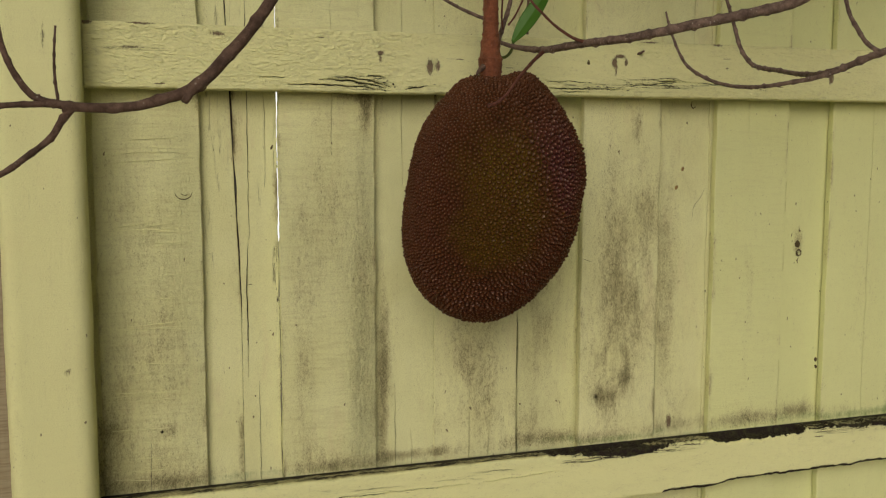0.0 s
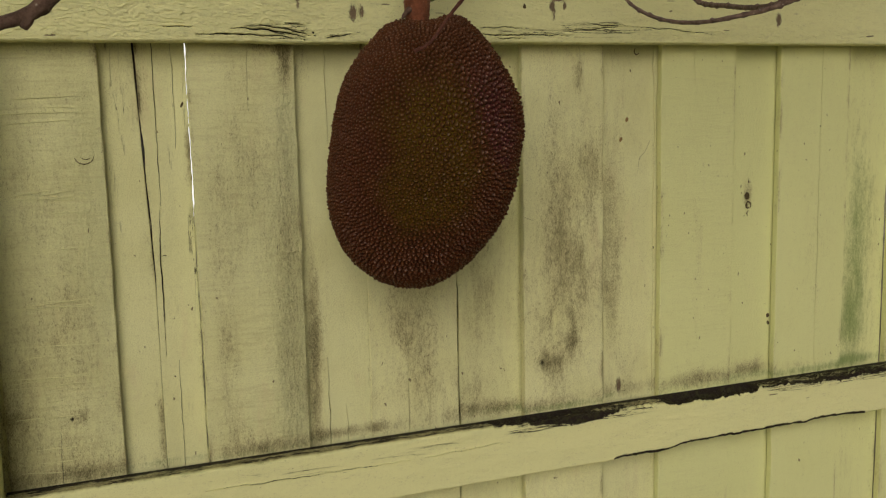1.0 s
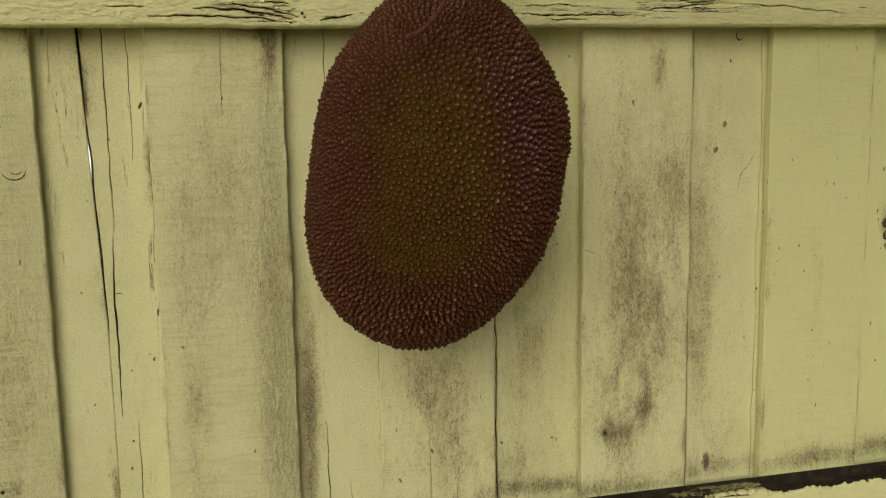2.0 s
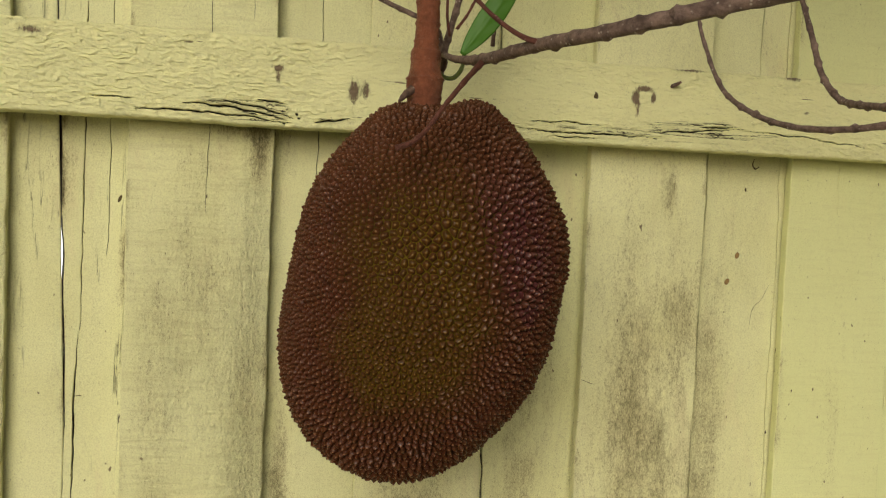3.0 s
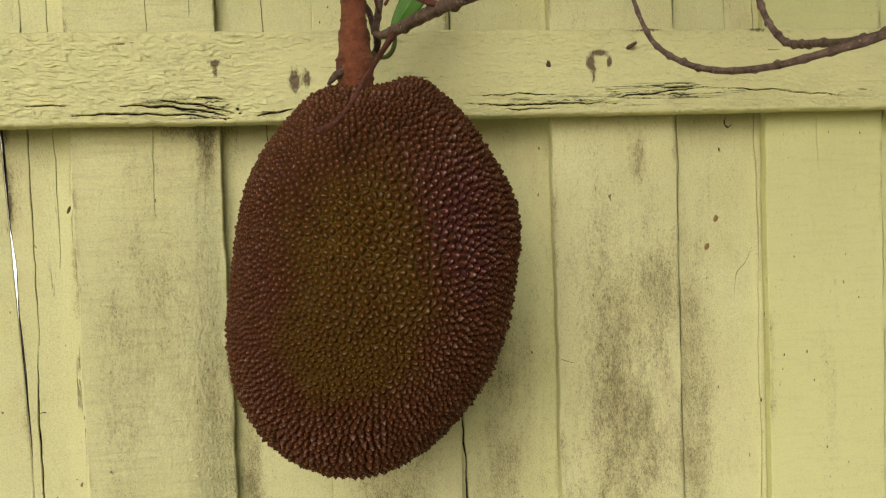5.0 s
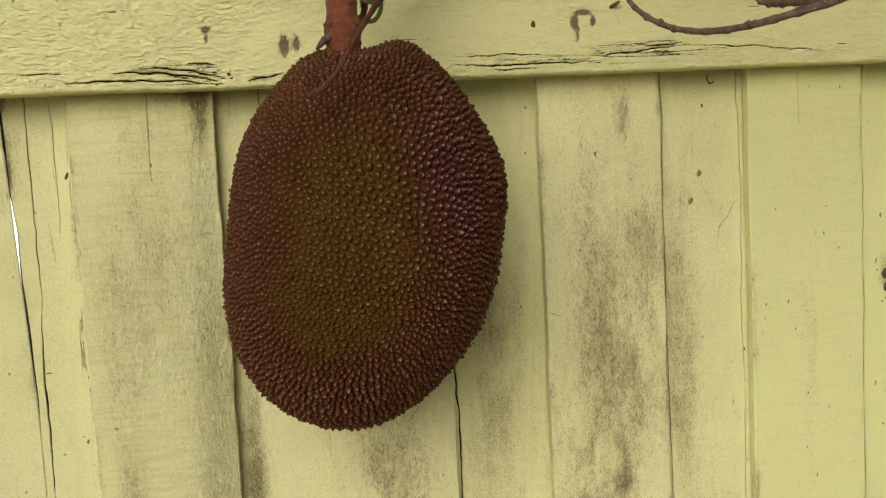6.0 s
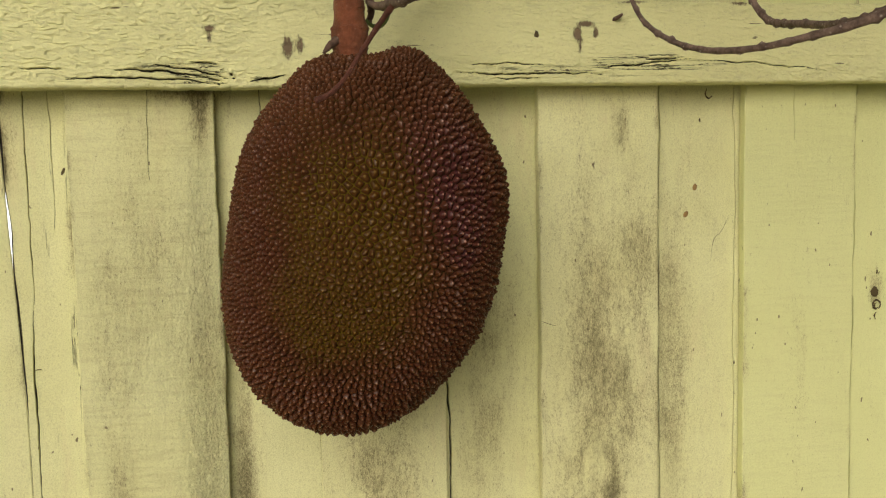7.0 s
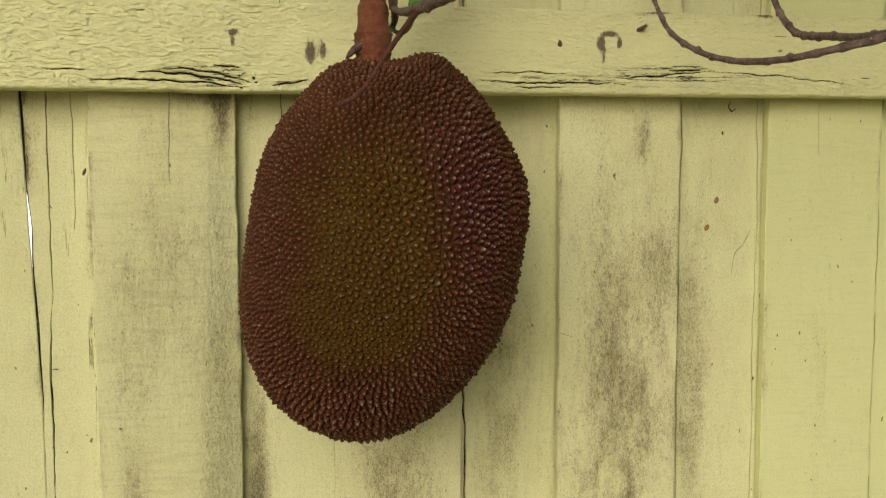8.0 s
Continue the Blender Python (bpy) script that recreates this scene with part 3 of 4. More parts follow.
            # top face coloured dark to stand in for the shaded gap at the boards
            mil.append(0.04 + 0.2 * open_ + (0.9 if f > 1 else 0))
            flake.append(loose)
            craze.append(open_)
            rus.append(blots(rust, x, z))
            alg.append(blots(GREEN, x, z))
            rots.append(r)
    nu = len(fs) + 6
    faces = grid_faces(nu, len(xs)).tolist()
    n = (len(xs) - 1) * nu
    faces += [[n + nu - 1, n, 0, nu - 1], [*range(nu)], [*range(n + nu - 1, n - 1, -1)]]
    return finish(name, verts, faces, PAINT_RAIL, fence, label, {"mildew": mil, "rust": rus, "rot": rots, "algae_and_shade": alg, "craze": craze, "flake": flake})


# where the upper rail has opened along the grain: x from, x to, height, spread, strength
SPLITS = [
    (-0.17, 0.015, 1.2575, 0.008, 0.7), (-0.10, 0.01, 1.264, 0.008, 0.5), (0.24, 0.56, 1.262, 0.009, 0.45),
    (0.40, 0.52, 1.274, 0.005, 0.5), (0.46, 0.66, 1.272, 0.006, 0.3), (0.03, 0.09, 1.256, 0.006, 0.9),
    (-0.44, -0.15, 1.30, 0.03, 0.25), (-0.44, -0.30, 1.302, 0.005, 0.4),
]


def upper_bottom(x):
    return -0.0015 * math.exp(-((x - 0.0) / 0.08) ** 2)


# gashes: x from, x to, height at both ends, sag, half width
GASHES = [
    (-0.150, 0.006, 1.2560, 1.2505, -0.0035, 0.0010), (-0.105, 0.004, 1.2655, 1.2530, -0.0030, 0.0012), (-0.070, 0.008, 1.2690, 1.2560, -0.0030, 0.0009),
    (-0.195, -0.150, 1.2665, 1.2670, 0.0, 0.0006), (-0.030, 0.002, 1.2740, 1.2700, 0.0, 0.0008), (0.010, 0.014, 1.2640, 1.2560, 0.0, 0.0020),
    (0.250, 0.420, 1.2605, 1.2600, 0.0008, 0.0008), (0.258, 0.350, 1.2690, 1.2695, -0.001, 0.0005), (0.420, 0.520, 1.2660, 1.2750, 0.0, 0.0007),
    (0.470, 0.512, 1.2735, 1.2765, 0.0, 0.0011), (0.520, 0.690, 1.2740, 1.2630, -0.0015, 0.0005), (0.290, 0.345, 1.2540, 1.2545, 0.0, 0.0006),
    (0.030, 0.068, 1.2520, 1.2590, 0.0, 0.0010),
]
rail("rail", -0.433, 1.90, 1.2475, 1.339, -0.038, 3, bottom=upper_bottom, rust=RAIL_RUST, splits=SPLITS, flaky=1.0, gashes=GASHES)


# the lower rail has rotted along its top and split away along its bottom
def low_top(x):
    hole = -0.0085 * max(0.0, 1 - abs((x - 0.705) / 0.100) ** 10)
    return hole + (-0.0025 - 0.004 * fbm(x, 3, 30, 5) - 0.0035 * fbm(x, 3, 110, 6) if 0.28 < x < 1.2 else 0.0008 * fbm(x, 3, 30, 5))


def low_hollow(x, k):
    """The rotted trough in the top face; k runs from the boards (0) to the front edge (1)."""
    deep = 0.006 * max(0.0, 1 - abs((x - 0.705) / 0.100) ** 8) + 0.006 * math.exp(-((x - 0.39) / 0.08) ** 2) + 0.004 * max(0.0, fbm(x, 8, 40, 2))
    return deep * math.sin(math.pi * min(1.0, k * 1.2)) if 0.27 < x < 1.2 else 0.0


def low_bottom(x):
    tear = 0.008 if x > 0.66 else (0.008 * (x - 0.60) / 0.06 if x > 0.60 else 0)
    rough = 0.0028 * fbm(x, 5, 14, 8) + 0.0010 * fbm(x, 5, 60, 9) if 0.45 < x < 1.1 else 0
    return tear + rough


def low_rot_and_shade(x, z, f):
    """Black rot on the top face, deepest round the trough, and along the split lower edge, with gap and underside shade
    painted in; f over 1 is the top face.
    """
    out = 0.0
    if f > 1.0:
        much = 0.0
        for cx, w, m in ((0.37, 0.10, 0.85), (0.45, 0.03, 0.9), (0.53, 0.07, 0.45), (0.705, 0.105, 1.5), (0.86, 0.06, 0.5), (1.0, 0.15, 0.55)):
            much = max(much, m * math.exp(-((x - cx) / w) ** 4))
        # black towards the back draws the dark gap between rail and boards
        out = max(much, 1.0 if f > 1.19 else (0.8 if f > 1.15 else 0.42))
    else:
        edge = 0.75 * math.exp(-((x - 0.43) / 0.08) ** 2) + 0.5 * math.exp(-((x - 0.98) / 0.2) ** 2) + (0.06 if x > 0.24 else 0.0)
        out = edge * 2 - (1 - f) / 0.12
        # the torn edge's rot colour also paints the dark shadow beneath it
        if 0.50 < x < 1.05:
            out = max(out, 1.25 - f / 0.085)
    return max(0.0, out)


LOW_GASHES = [(-0.18, 0.14, 0.6165, 0.6135, 0.0006, 0.0008), (0.16, 0.30, 0.6140, 0.6180, 0.0, 0.0006)]
rail("rail", -0.433, 1.90, 0.556, 0.6455, -0.038, 9, top=low_top, bottom=low_bottom, rot=low_rot_and_shade, hollow=low_hollow, gashes=LOW_GASHES,
     splits=[(-0.2, 0.27, 0.625, 0.015, 0.35), (0.28, 0.62, 0.636, 0.010, 0.9), (0.78, 1.2, 0.636, 0.009, 0.9)],
     label="yellow-green rail with a rotten black upper edge")
for z0, z1 in ((1.2505, 1.339), (0.556, 0.6455)):
    rail("rail", -2.893, -0.546, z0, z1, -0.038, 21)
    rail("rail", 2.014, 4.393, z0, z1, -0.038, 22)


def post(x, seed):
    """A square post with rounded corners and a weathered top."""
    w, y0, y1, r = 0.0555, -0.100, -0.003, 0.019
    ring = []
    for cx, cy, a0 in ((x + w - r, y1 - r, 0), (x - w + r, y1 - r, 90), (x - w + r, y0 + r, 180), (x + w - r, y0 + r, 270)):
        ring += [(cx + r * math.cos(radians(a0 + 18 * i)), cy + r * math.sin(radians(a0 + 18 * i))) for i in range(6)]
    front = [(x - w + r + (2 * w - 2 * r) * i / 14, y0) for i in range(1, 14)]
    ring = ring[:18] + front + ring[18:]
    zs = np.r_[np.arange(-0.02, 0.5, 0.06), np.arange(0.5, 1.45, 0.01), np.arange(1.45, 1.90, 0.06), 1.90]
    verts, mil, alg, rus = [], [], [], []
    for z in zs:
        for px, py in ring:
            verts.append((px + 0.0008 * fbm(px, z, 15, seed), py, z))
            mil.append(0.06)
            alg.append(0.0)
            rus.append(blots([(x + 0.010, 1.31, 0.002, 0.02, 0.6), (x + 0.024, 0.86, 0.004, 0.006, 0.8)], px, z))
    nu = len(ring)
    faces = grid_faces(nu, len(zs), True).tolist()
    faces += [[*range(nu)][::-1], [*range((len(zs) - 1) * nu, len(zs) * nu)]]
    return finish("post", verts, faces, PAINT_POST, fence, "", {"mildew": mil, "algae_and_shade": alg, "rust": rus, "craze": [0.17] * len(verts)}, smooth=True)


for x in (-0.4895, 1.957, -2.95, 4.45):
    post(x, int(x * 10) + 60)
# scars: fine dark cracks and knot rims in the faces of the boards
def scar(points, y, r, label=""):
    tube("scar", [(x, y - 0.0002, z) for x, z in points], [0.4 * r, r, r, 0.4 * r], DARK, fence, label, segs=6, steps=5, knob=0.5, pitch=0.006, seed=len(points))


def arc(cx, cz, rx, rz, a0, a1, n=7):
    return [(cx + rx * math.cos(radians(a0 + (a1 - a0) * k / n)), cz + rz * math.sin(radians(a0 + (a1 - a0) * k / n))) for k in range(n + 1)]


def speck(x, z, y, wide, tall, tilt=0, material=None):
    """A small flat fleck stuck on the paint: a domed disc with an uneven rim."""
    verts, n = [(x, y - 0.0006, z)], 9
    for k, reach in ((0, 0.6), (1, 1.0)):
        for i in range(n):
            a = 2 * math.pi * i / n
            w = reach * (1 + 0.35 * noise.noise(Vector((x * 900 + i, z * 900, k))))
            px, pz = w * wide * math.cos(a), w * tall * math.sin(a)
            c, q = math.cos(radians(tilt)), math.sin(radians(tilt))
            verts.append((x + c * px - q * pz, y - (0.0005, -0.0006)[k], z + q * px + c * pz))
    faces = [[0, 1 + (i + 1) % n, 1 + i] for i in range(n)]
    faces += [[1 + i, 1 + (i + 1) % n, 1 + n + (i + 1) % n, 1 + n + i] for i in range(n)]
    finish("speck", verts, faces, material or DARK, fence)


scar(arc(0.812, 0.967, 0.0055, 0.0062, -60, 270), BACK, 0.0011, "dark rim of a small knot hole")
scar(arc(0.812, 0.966, 0.0030, 0.0036, 100, 330), BACK, 0.0008)
scar([(0.812, 0.958), (0.809, 0.953), (0.811, 0.948)], BACK, 0.0008)
scar(arc(-0.302, 1.098, 0.0125, 0.0110, 190, 355), FRONT, 0.0006, "hairline curl in the paint")
scar(arc(-0.300, 1.099, 0.0070, 0.0060, 200, 330), FRONT, 0.0004)
scar(arc(0.674, 0.681, 0.0120, 0.0050, -160, 130), FRONT, 0.0005)
scar([(0.684, 0.684), (0.678, 0.676), (0.668, 0.674)], FRONT, 0.0004)
scar([(0.573, 1.245), (0.571, 1.238), (0.575, 1.233), (0.580, 1.236)], BACK, 0.0008)
scar([(-0.2085, 0.9515), (-0.205, 0.9525), (-0.2015, 0.9520)], BACK, 0.0005)
scar([(0.603, 1.090), (0.594, 1.072), (0.583, 1.060), (0.579, 1.034)], BACK, 0.00022)
scar([(0.355, 0.975), (0.368, 0.970), (0.384, 0.967)], FRONT, 0.00025)
for x, z, y, wide, tall, tilt in (
        (0.809, 0.984, BACK, 0.0052, 0.0075, 15), (0.812, 1.010, BACK, 0.0012, 0.0035, 0), (0.862, 0.760, BACK, 0.0035, 0.0045, 0), (0.863, 0.746, BACK, 0.0030, 0.0040, 20),
        (-0.168, 1.164, BACK, 0.0018, 0.0048, -25), (0.637, 1.222, FRONT, 0.0011, 0.0026, 0), (0.675, 1.125, FRONT, 0.0018, 0.0016, 0), (0.652, 1.149, FRONT, 0.0011, 0.0018, 20),
        (0.633, 0.961, FRONT, 0.0013, 0.0030, 0), (0.693, 0.947, FRONT, 0.0015, 0.0030, -30), (0.688, 0.941, FRONT, 0.0020, 0.0012, 0), (0.631, 0.944, FRONT, 0.0010, 0.0018, 0)):
    speck(x, z, y, wide, tall, tilt)
for x, z, y, wide, tall, tilt in (
        (0.441, 1.102, FRONT, 0.0012, 0.0022, -20), (0.395, 1.019, FRONT, 0.0012, 0.0030, -25), (0.383, 1.001, FRONT, 0.0010, 0.0016, 0), (0.564, 1.207, BACK, 0.0011, 0.0024, 0),
        (-0.078, 1.165, FRONT, 0.0010, 0.0020, 0), (-0.062, 0.985, FRONT, 0.0012, 0.0012, 0), (0.455, 1.226, FRONT, 0.0020, 0.0014, 0), (-0.20, 0.775, BACK, 0.0012, 0.0012, 0),
        (0.466, 1.180, FRONT, 0.0030, 0.0007, -10), (0.612, 0.905, BACK, 0.0009, 0.0028, 0), (0.930, 0.790, FRONT, 0.0020, 0.0030, 0), (0.270, 0.940, 0.028, 0.0012, 0.0016, 0)):
    speck(x, z, y, wide, tall, tilt)
speck(0.341, 1.302, -0.0385, 0.0030, 0.0038, 20)
for x, z, tilt in ((0.558, 1.126, -25), (0.546, 1.093, -35)):
    speck(x, z, BACK, 0.0030, 0.0045, tilt, TAN)
# ridges that the saw left across the rougher boards, under the paint
saw_rng = np.random.default_rng(31)
for x0, x1, material, count, size in ((-0.423, -0.281, PAINT_SAWN, 26, 0.00075), (-0.156, -0.014, PAINT_SAWN, 18, 0.0006), (0.619, 0.761, PAINT_GREEN_SAWN, 16, 0.00055)):
    for _ in range(count):
        a, b = sorted(saw_rng.uniform(x0, x1, 2))
        if b - a < 0.03:
            a, b = x0, x1
        z, slope = saw_rng.uniform(0.66, 1.23), saw_rng.uniform(-0.0015, 0.0015)
        line = [(a + (b - a) * k / 5, FRONT + 0.0003, z + slope * k + saw_rng.uniform(-0.0006, 0.0006)) for k in range(6)]
        tube("saw_ridge", line, [0.2 * size, size, 0.7 * size, size, 0.7 * size, 0.2 * size], material, fence, segs=6, steps=3, knob=0.0)
# a broken twig end stuck in the rail's face
tube("peg", [(0.431, -0.035, 1.318), (0.434, -0.044, 1.320), (0.438, -0.048, 1.323)], [0.0024, 0.0022, 0.0014], BARK_DARK, fence,
     "small dark wooden peg", segs=8, steps=4, knob=0.0)


# ---- jackfruit ----
fruit = empty("jackfruit", (0.122, -0.157, 0.907), "large brown jackfruit with a knobbly spiked rind hanging by its stalk", "jackfruit")
FZ, FH, FY = 1.0905, 0.1810, -0.157


def fruit_point(u, v):
    """The smooth body: u round the axis from the front (-y), v from the top (0) to the bottom (pi)."""
    s, c = np.sin(v), np.cos(v)
    crown = 1 + 0.50 * np.exp(-(v / 0.33) ** 2)
    w = 0.1345 * s * crown
    d = 0.1120 * s * crown
    t = np.clip((v - 1.15) / 1.45, 0, 1)
    cx = 0.1355 - 0.026 * t * t * (3 - 2 * t)
    sx, cy = np.sin(u), np.cos(u)
    # gentle swellings: a shoulder on the right, a waist on the left, a dent under the stalk
    right = 0.075 * np.exp(-((v - 0.50) / 0.20) ** 2) - 0.022 * np.exp(-((v - 0.93) / 0.16) ** 2) + 0.014 * np.exp(-((v - 1.28) / 0.16) ** 2) - 0.026 * np.exp(-((v - 1.63) / 0.16) ** 2) + 0.022 * np.exp(-((v - 2.13) / 0.22) ** 2)
    swell = 1 + right * np.clip(sx, 0, 1) + 0.03 * np.exp(-((v - 1.0) / 0.3) ** 2) * np.clip(sx, 0, 1) - 0.012 * np.exp(-((v - 0.62) / 0.25) ** 2) * np.clip(-sx, 0, 1) - 0.034 * np.exp(-((v - 1.50) / 0.32) ** 2) * np.clip(-sx, 0, 1) ** 2
    x = cx + w * sx * swell
    lump = 0.030 * np.sin(3.1 * v + 1.9 * u + 0.6) + 0.022 * np.sin(2.0 * u - 4.3 * v + 2.2)
    y = FY - d * cy * (1.03 + 0.03 * np.cos(2 * v) + lump)
    z = FZ + FH * c
    # a shallow hollow low on the face, and a ridge beside it
    y = y + (cy > 0) * (0.0060 * np.exp(-((x - 0.115) / 0.040) ** 2 - ((z - 1.035) / 0.030) ** 2) - 0.004 * np.exp(-((x - 0.185) / 0.030) ** 2 - ((z - 1.06 - 0.5 * (x - 0.185)) / 0.06) ** 2) + 0.005 * np.exp(-((x - 0.155) / 0.030) ** 2 - ((z - 1.21) / 0.022) ** 2))
    top = np.exp(-(v / 0.55) ** 2)
    z = z + 0.010 * top * np.exp(-((x - 0.182) / 0.026) ** 2) - 0.006 * top * np.exp(-((x - 0.135) / 0.028) ** 2)
    return np.stack([x, y, z], -1)


def build_rind():
    rng = np.random.default_rng(4)
    # seeds of the spikes: thrown evenly over the surface, then spread apart
    n = 150000
    u, v = rng.uniform(-math.pi, math.pi, n), np.arccos(rng.uniform(-1, 1, n))
    cand = fruit_point(u, v)
    def wanted(p):
        """How far apart the spikes stand: widest in the middle of the face and on the ripe flank, close at the top."""
        middle = np.exp(-((p[..., 0] - 0.125) / 0.070) ** 2 - ((p[..., 2] - 1.14) / 0.080) ** 2) * (p[..., 1] < FY)
        flank = 1 / (1 + np.exp(-(p[..., 0] - 0.175) / 0.02))
        low = 1 / (1 + np.exp((p[..., 2] - 1.0) / 0.03))
        return 0.0036 + 0.0025 * middle + 0.0013 * np.maximum(flank, low) * (p[..., 2] < 1.235)
    gap = wanted(cand)
    tree = kdtree.KDTree(n)
    for i, p in enumerate(cand):
        tree.insert(p, i)
    tree.balance()
    alive = np.ones(n, bool)
    seeds = []
    for i in range(n):
        if alive[i]:
            seeds.append(i)
            for _, j, _ in tree.find_range(cand[i], gap[i]):
                alive[j] = False
    pts = cand[seeds]
    for _ in range(6):
        st = kdtree.KDTree(len(pts))
        for i, p in enumerate(pts):
            st.insert(p, i)
        st.balance()
        near = np.array([st.find(p)[1] for p in cand[:90000]])
        cnt = np.bincount(near, minlength=len(pts))
        mean = np.stack([np.bincount(near, cand[:90000, k], len(pts)) for k in range(3)], -1)
        ok = cnt > 0
        pts[ok] = 0.2 * pts[ok] + 0.8 * mean[ok] / cnt[ok, None]
    st = kdtree.KDTree(len(pts))
    for i, p in enumerate(pts):
        st.insert(p, i)
    st.balance()
    nu, nv = 1280, 680
    us = np.linspace(-1, 1, nu, endpoint=False)
    us = math.pi * (0.62 * us + 0.38 * us ** 3)
    vs = np.linspace(0.012, math.pi - 0.012, nv)
    uu, vv = np.meshgrid(us, vs)
    base = fruit_point(uu, vv)
    e = 1e-3
    nrm = np.cross(fruit_point(uu + e, vv) - base, fruit_point(uu, vv + e) - base)
    nrm /= np.linalg.norm(nrm, axis=-1)[..., None]
    centre = np.array([0.13, FY, FZ])
    if np.sum(nrm * (base - centre)) < 0:
        nrm = -nrm
    flat = base.reshape(-1, 3)
    tip = np.empty(len(flat))
    size = np.empty(len(flat))
    hue = np.empty(len(flat))
    height = rng.uniform(0.75, 1.25, len(pts))
    near = np.empty(len(flat))
    for i, p in enumerate(flat):
        (_, k, a), (_, _, b) = st.find_n(p, 2)
        tip[i] = (b - a) / (b + a + 1e-9)
        size[i] = height[k] * (a + b)
        near[i] = a / (a + b)
        hue[i] = height[k]
    front = flat[:, 1] < FY
    core = np.exp(-((flat[:, 0] - 0.112) / 0.070) ** 2 - ((flat[:, 2] - 1.125) / 0.090) ** 2) * front
    low = np.exp(-((flat[:, 0] - 0.095) / 0.055) ** 2 - ((flat[:, 2] - 1.03) / 0.045) ** 2) * front
    flank = np.exp(-((flat[:, 0] - 0.200) / 0.045) ** 2 - ((flat[:, 2] - 1.15 + 0.6 * (flat[:, 0] - 0.2)) / 0.085) ** 2) * front
    edge = np.clip(tip / 0.30, 0, 1)
    edge = edge * edge * (3 - 2 * edge)
    # flat many-sided pads with a small point in the middle; steep cones towards the rim
    pad = 0.40 * edge + 0.55 * (1 - 4 * near ** 2) + 0.22 * np.exp(-(near / 0.09) ** 2)
    cone = 0.25 * edge + 0.35 * (1 - 4 * near ** 2) + 0.45 * tip ** 1.4
    soft = np.clip(1.25 * core, 0, 1)
    h = np.minimum(0.0052, size * 0.50) * (soft * 1.0 * pad + (1 - soft) * 1.75 * cone)
    verts = flat + nrm.reshape(-1, 3) * (h[:, None] - 0.0026)
    n0 = len(verts)
    verts = np.vstack([verts, verts[:nu].mean(0), verts[-nu:].mean(0)])
    faces = grid_faces(nu, nv, True).tolist()
    faces += [[n0, (i + 1) % nu, i] for i in range(nu)]
    last = (nv - 1) * nu
    faces += [[n0 + 1, last + i, last + (i + 1) % nu] for i in range(nu)]
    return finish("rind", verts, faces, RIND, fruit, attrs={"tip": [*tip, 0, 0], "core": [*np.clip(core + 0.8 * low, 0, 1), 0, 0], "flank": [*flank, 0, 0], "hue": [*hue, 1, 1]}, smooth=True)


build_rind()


def build_stalk():
    """The thick stalk: a swollen ringed foot on the fruit, narrower above, with faint rings."""
    levels = [(1.255, 0.0150), (1.268, 0.0158), (1.276, 0.0160), (1.282, 0.0172), (1.290, 0.0172), (1.294, 0.0158), (1.300, 0.0143),
              (1.308, 0.0134), (1.313, 0.0146), (1.316, 0.0140), (1.3185, 0.0122), (1.330, 0.0112), (1.345, 0.0108), (1.375, 0.0106), (1.45, 0.0104), (1.62, 0.0115)]
    segs, verts = 28, []
    zs = np.r_[np.arange(1.255, 1.40, 0.0016), np.arange(1.40, 1.621, 0.02)]
    rr = np.interp(zs, [a for a, _ in levels], [b for _, b in levels])
    for z, r in zip(zs, rr):
        ring = 0.0012 * max(0, math.cos((z - 1.2905) / 0.0175 * 2 * math.pi + 1.2 * noise.noise(Vector((0, 0, z * 40))))) ** 8
        for s in range(segs):
            a = 2 * math.pi * s / segs
            q = r + ring + 0.0010 * noise.noise(Vector((3 * math.cos(a), 3 * math.sin(a), z * 90)))
            verts.append((0.1205 + (z - 1.27) * 0.004 + q * math.cos(a), -0.166 + q * math.sin(a), z))
    faces = grid_faces(segs, len(zs), True).tolist()
    faces += [[*range(segs)][::-1], [*range((len(zs) - 1) * segs, len(zs) * segs)]]
    stalk = finish("stalk", verts, faces, STALK, fruit, "thick red-brown ringed stalk", smooth=True)
    tube("stub", [(0.112, -0.170, 1.2825), (0.1045, -0.176, 1.277), (0.0985, -0.178, 1.2715), (0.0945, -0.180, 1.2665)], [0.0060, 0.0038, 0.0028, 0.0012], BARK_DARK, stalk,
         "short dark broken stub", segs=9, steps=5, knob=0.1, pitch=0.006)


build_stalk()

# ---- tree ----
tree = empty("jackfruit_tree", (1.95, -0.62, 0), "grey-brown fruit tree with thin knotty twigs and green leaves", "tree")
tube("trunk", [(1.95, -0.62, -0.05), (1.97, -0.62, 0.8), (1.92, -0.64, 1.55), (1.98, -0.66, 2.3), (2.0, -0.7, 2.9)],
     [0.10, 0.075, 0.068, 0.05, 0.02], BARK, tree, segs=20, knob=0.02, pitch=0.2)
tube("limb", [(1.92, -0.64, 1.55), (1.4, -0.66, 1.68), (0.7, -0.66, 1.70), (0.2, -0.68, 1.68), (-0.15, -0.72, 1.62)],
     [0.04, 0.034, 0.026, 0.02, 0.012], BARK, tree, segs=16, knob=0.05, pitch=0.07)
tube("limb", [(0.35, -0.67, 1.69), (0.24, -0.42, 1.72), (0.125, -0.165, 1.61)], [0.02, 0.018, 0.014], BARK, tree, segs=14, knob=0.05, pitch=0.06)
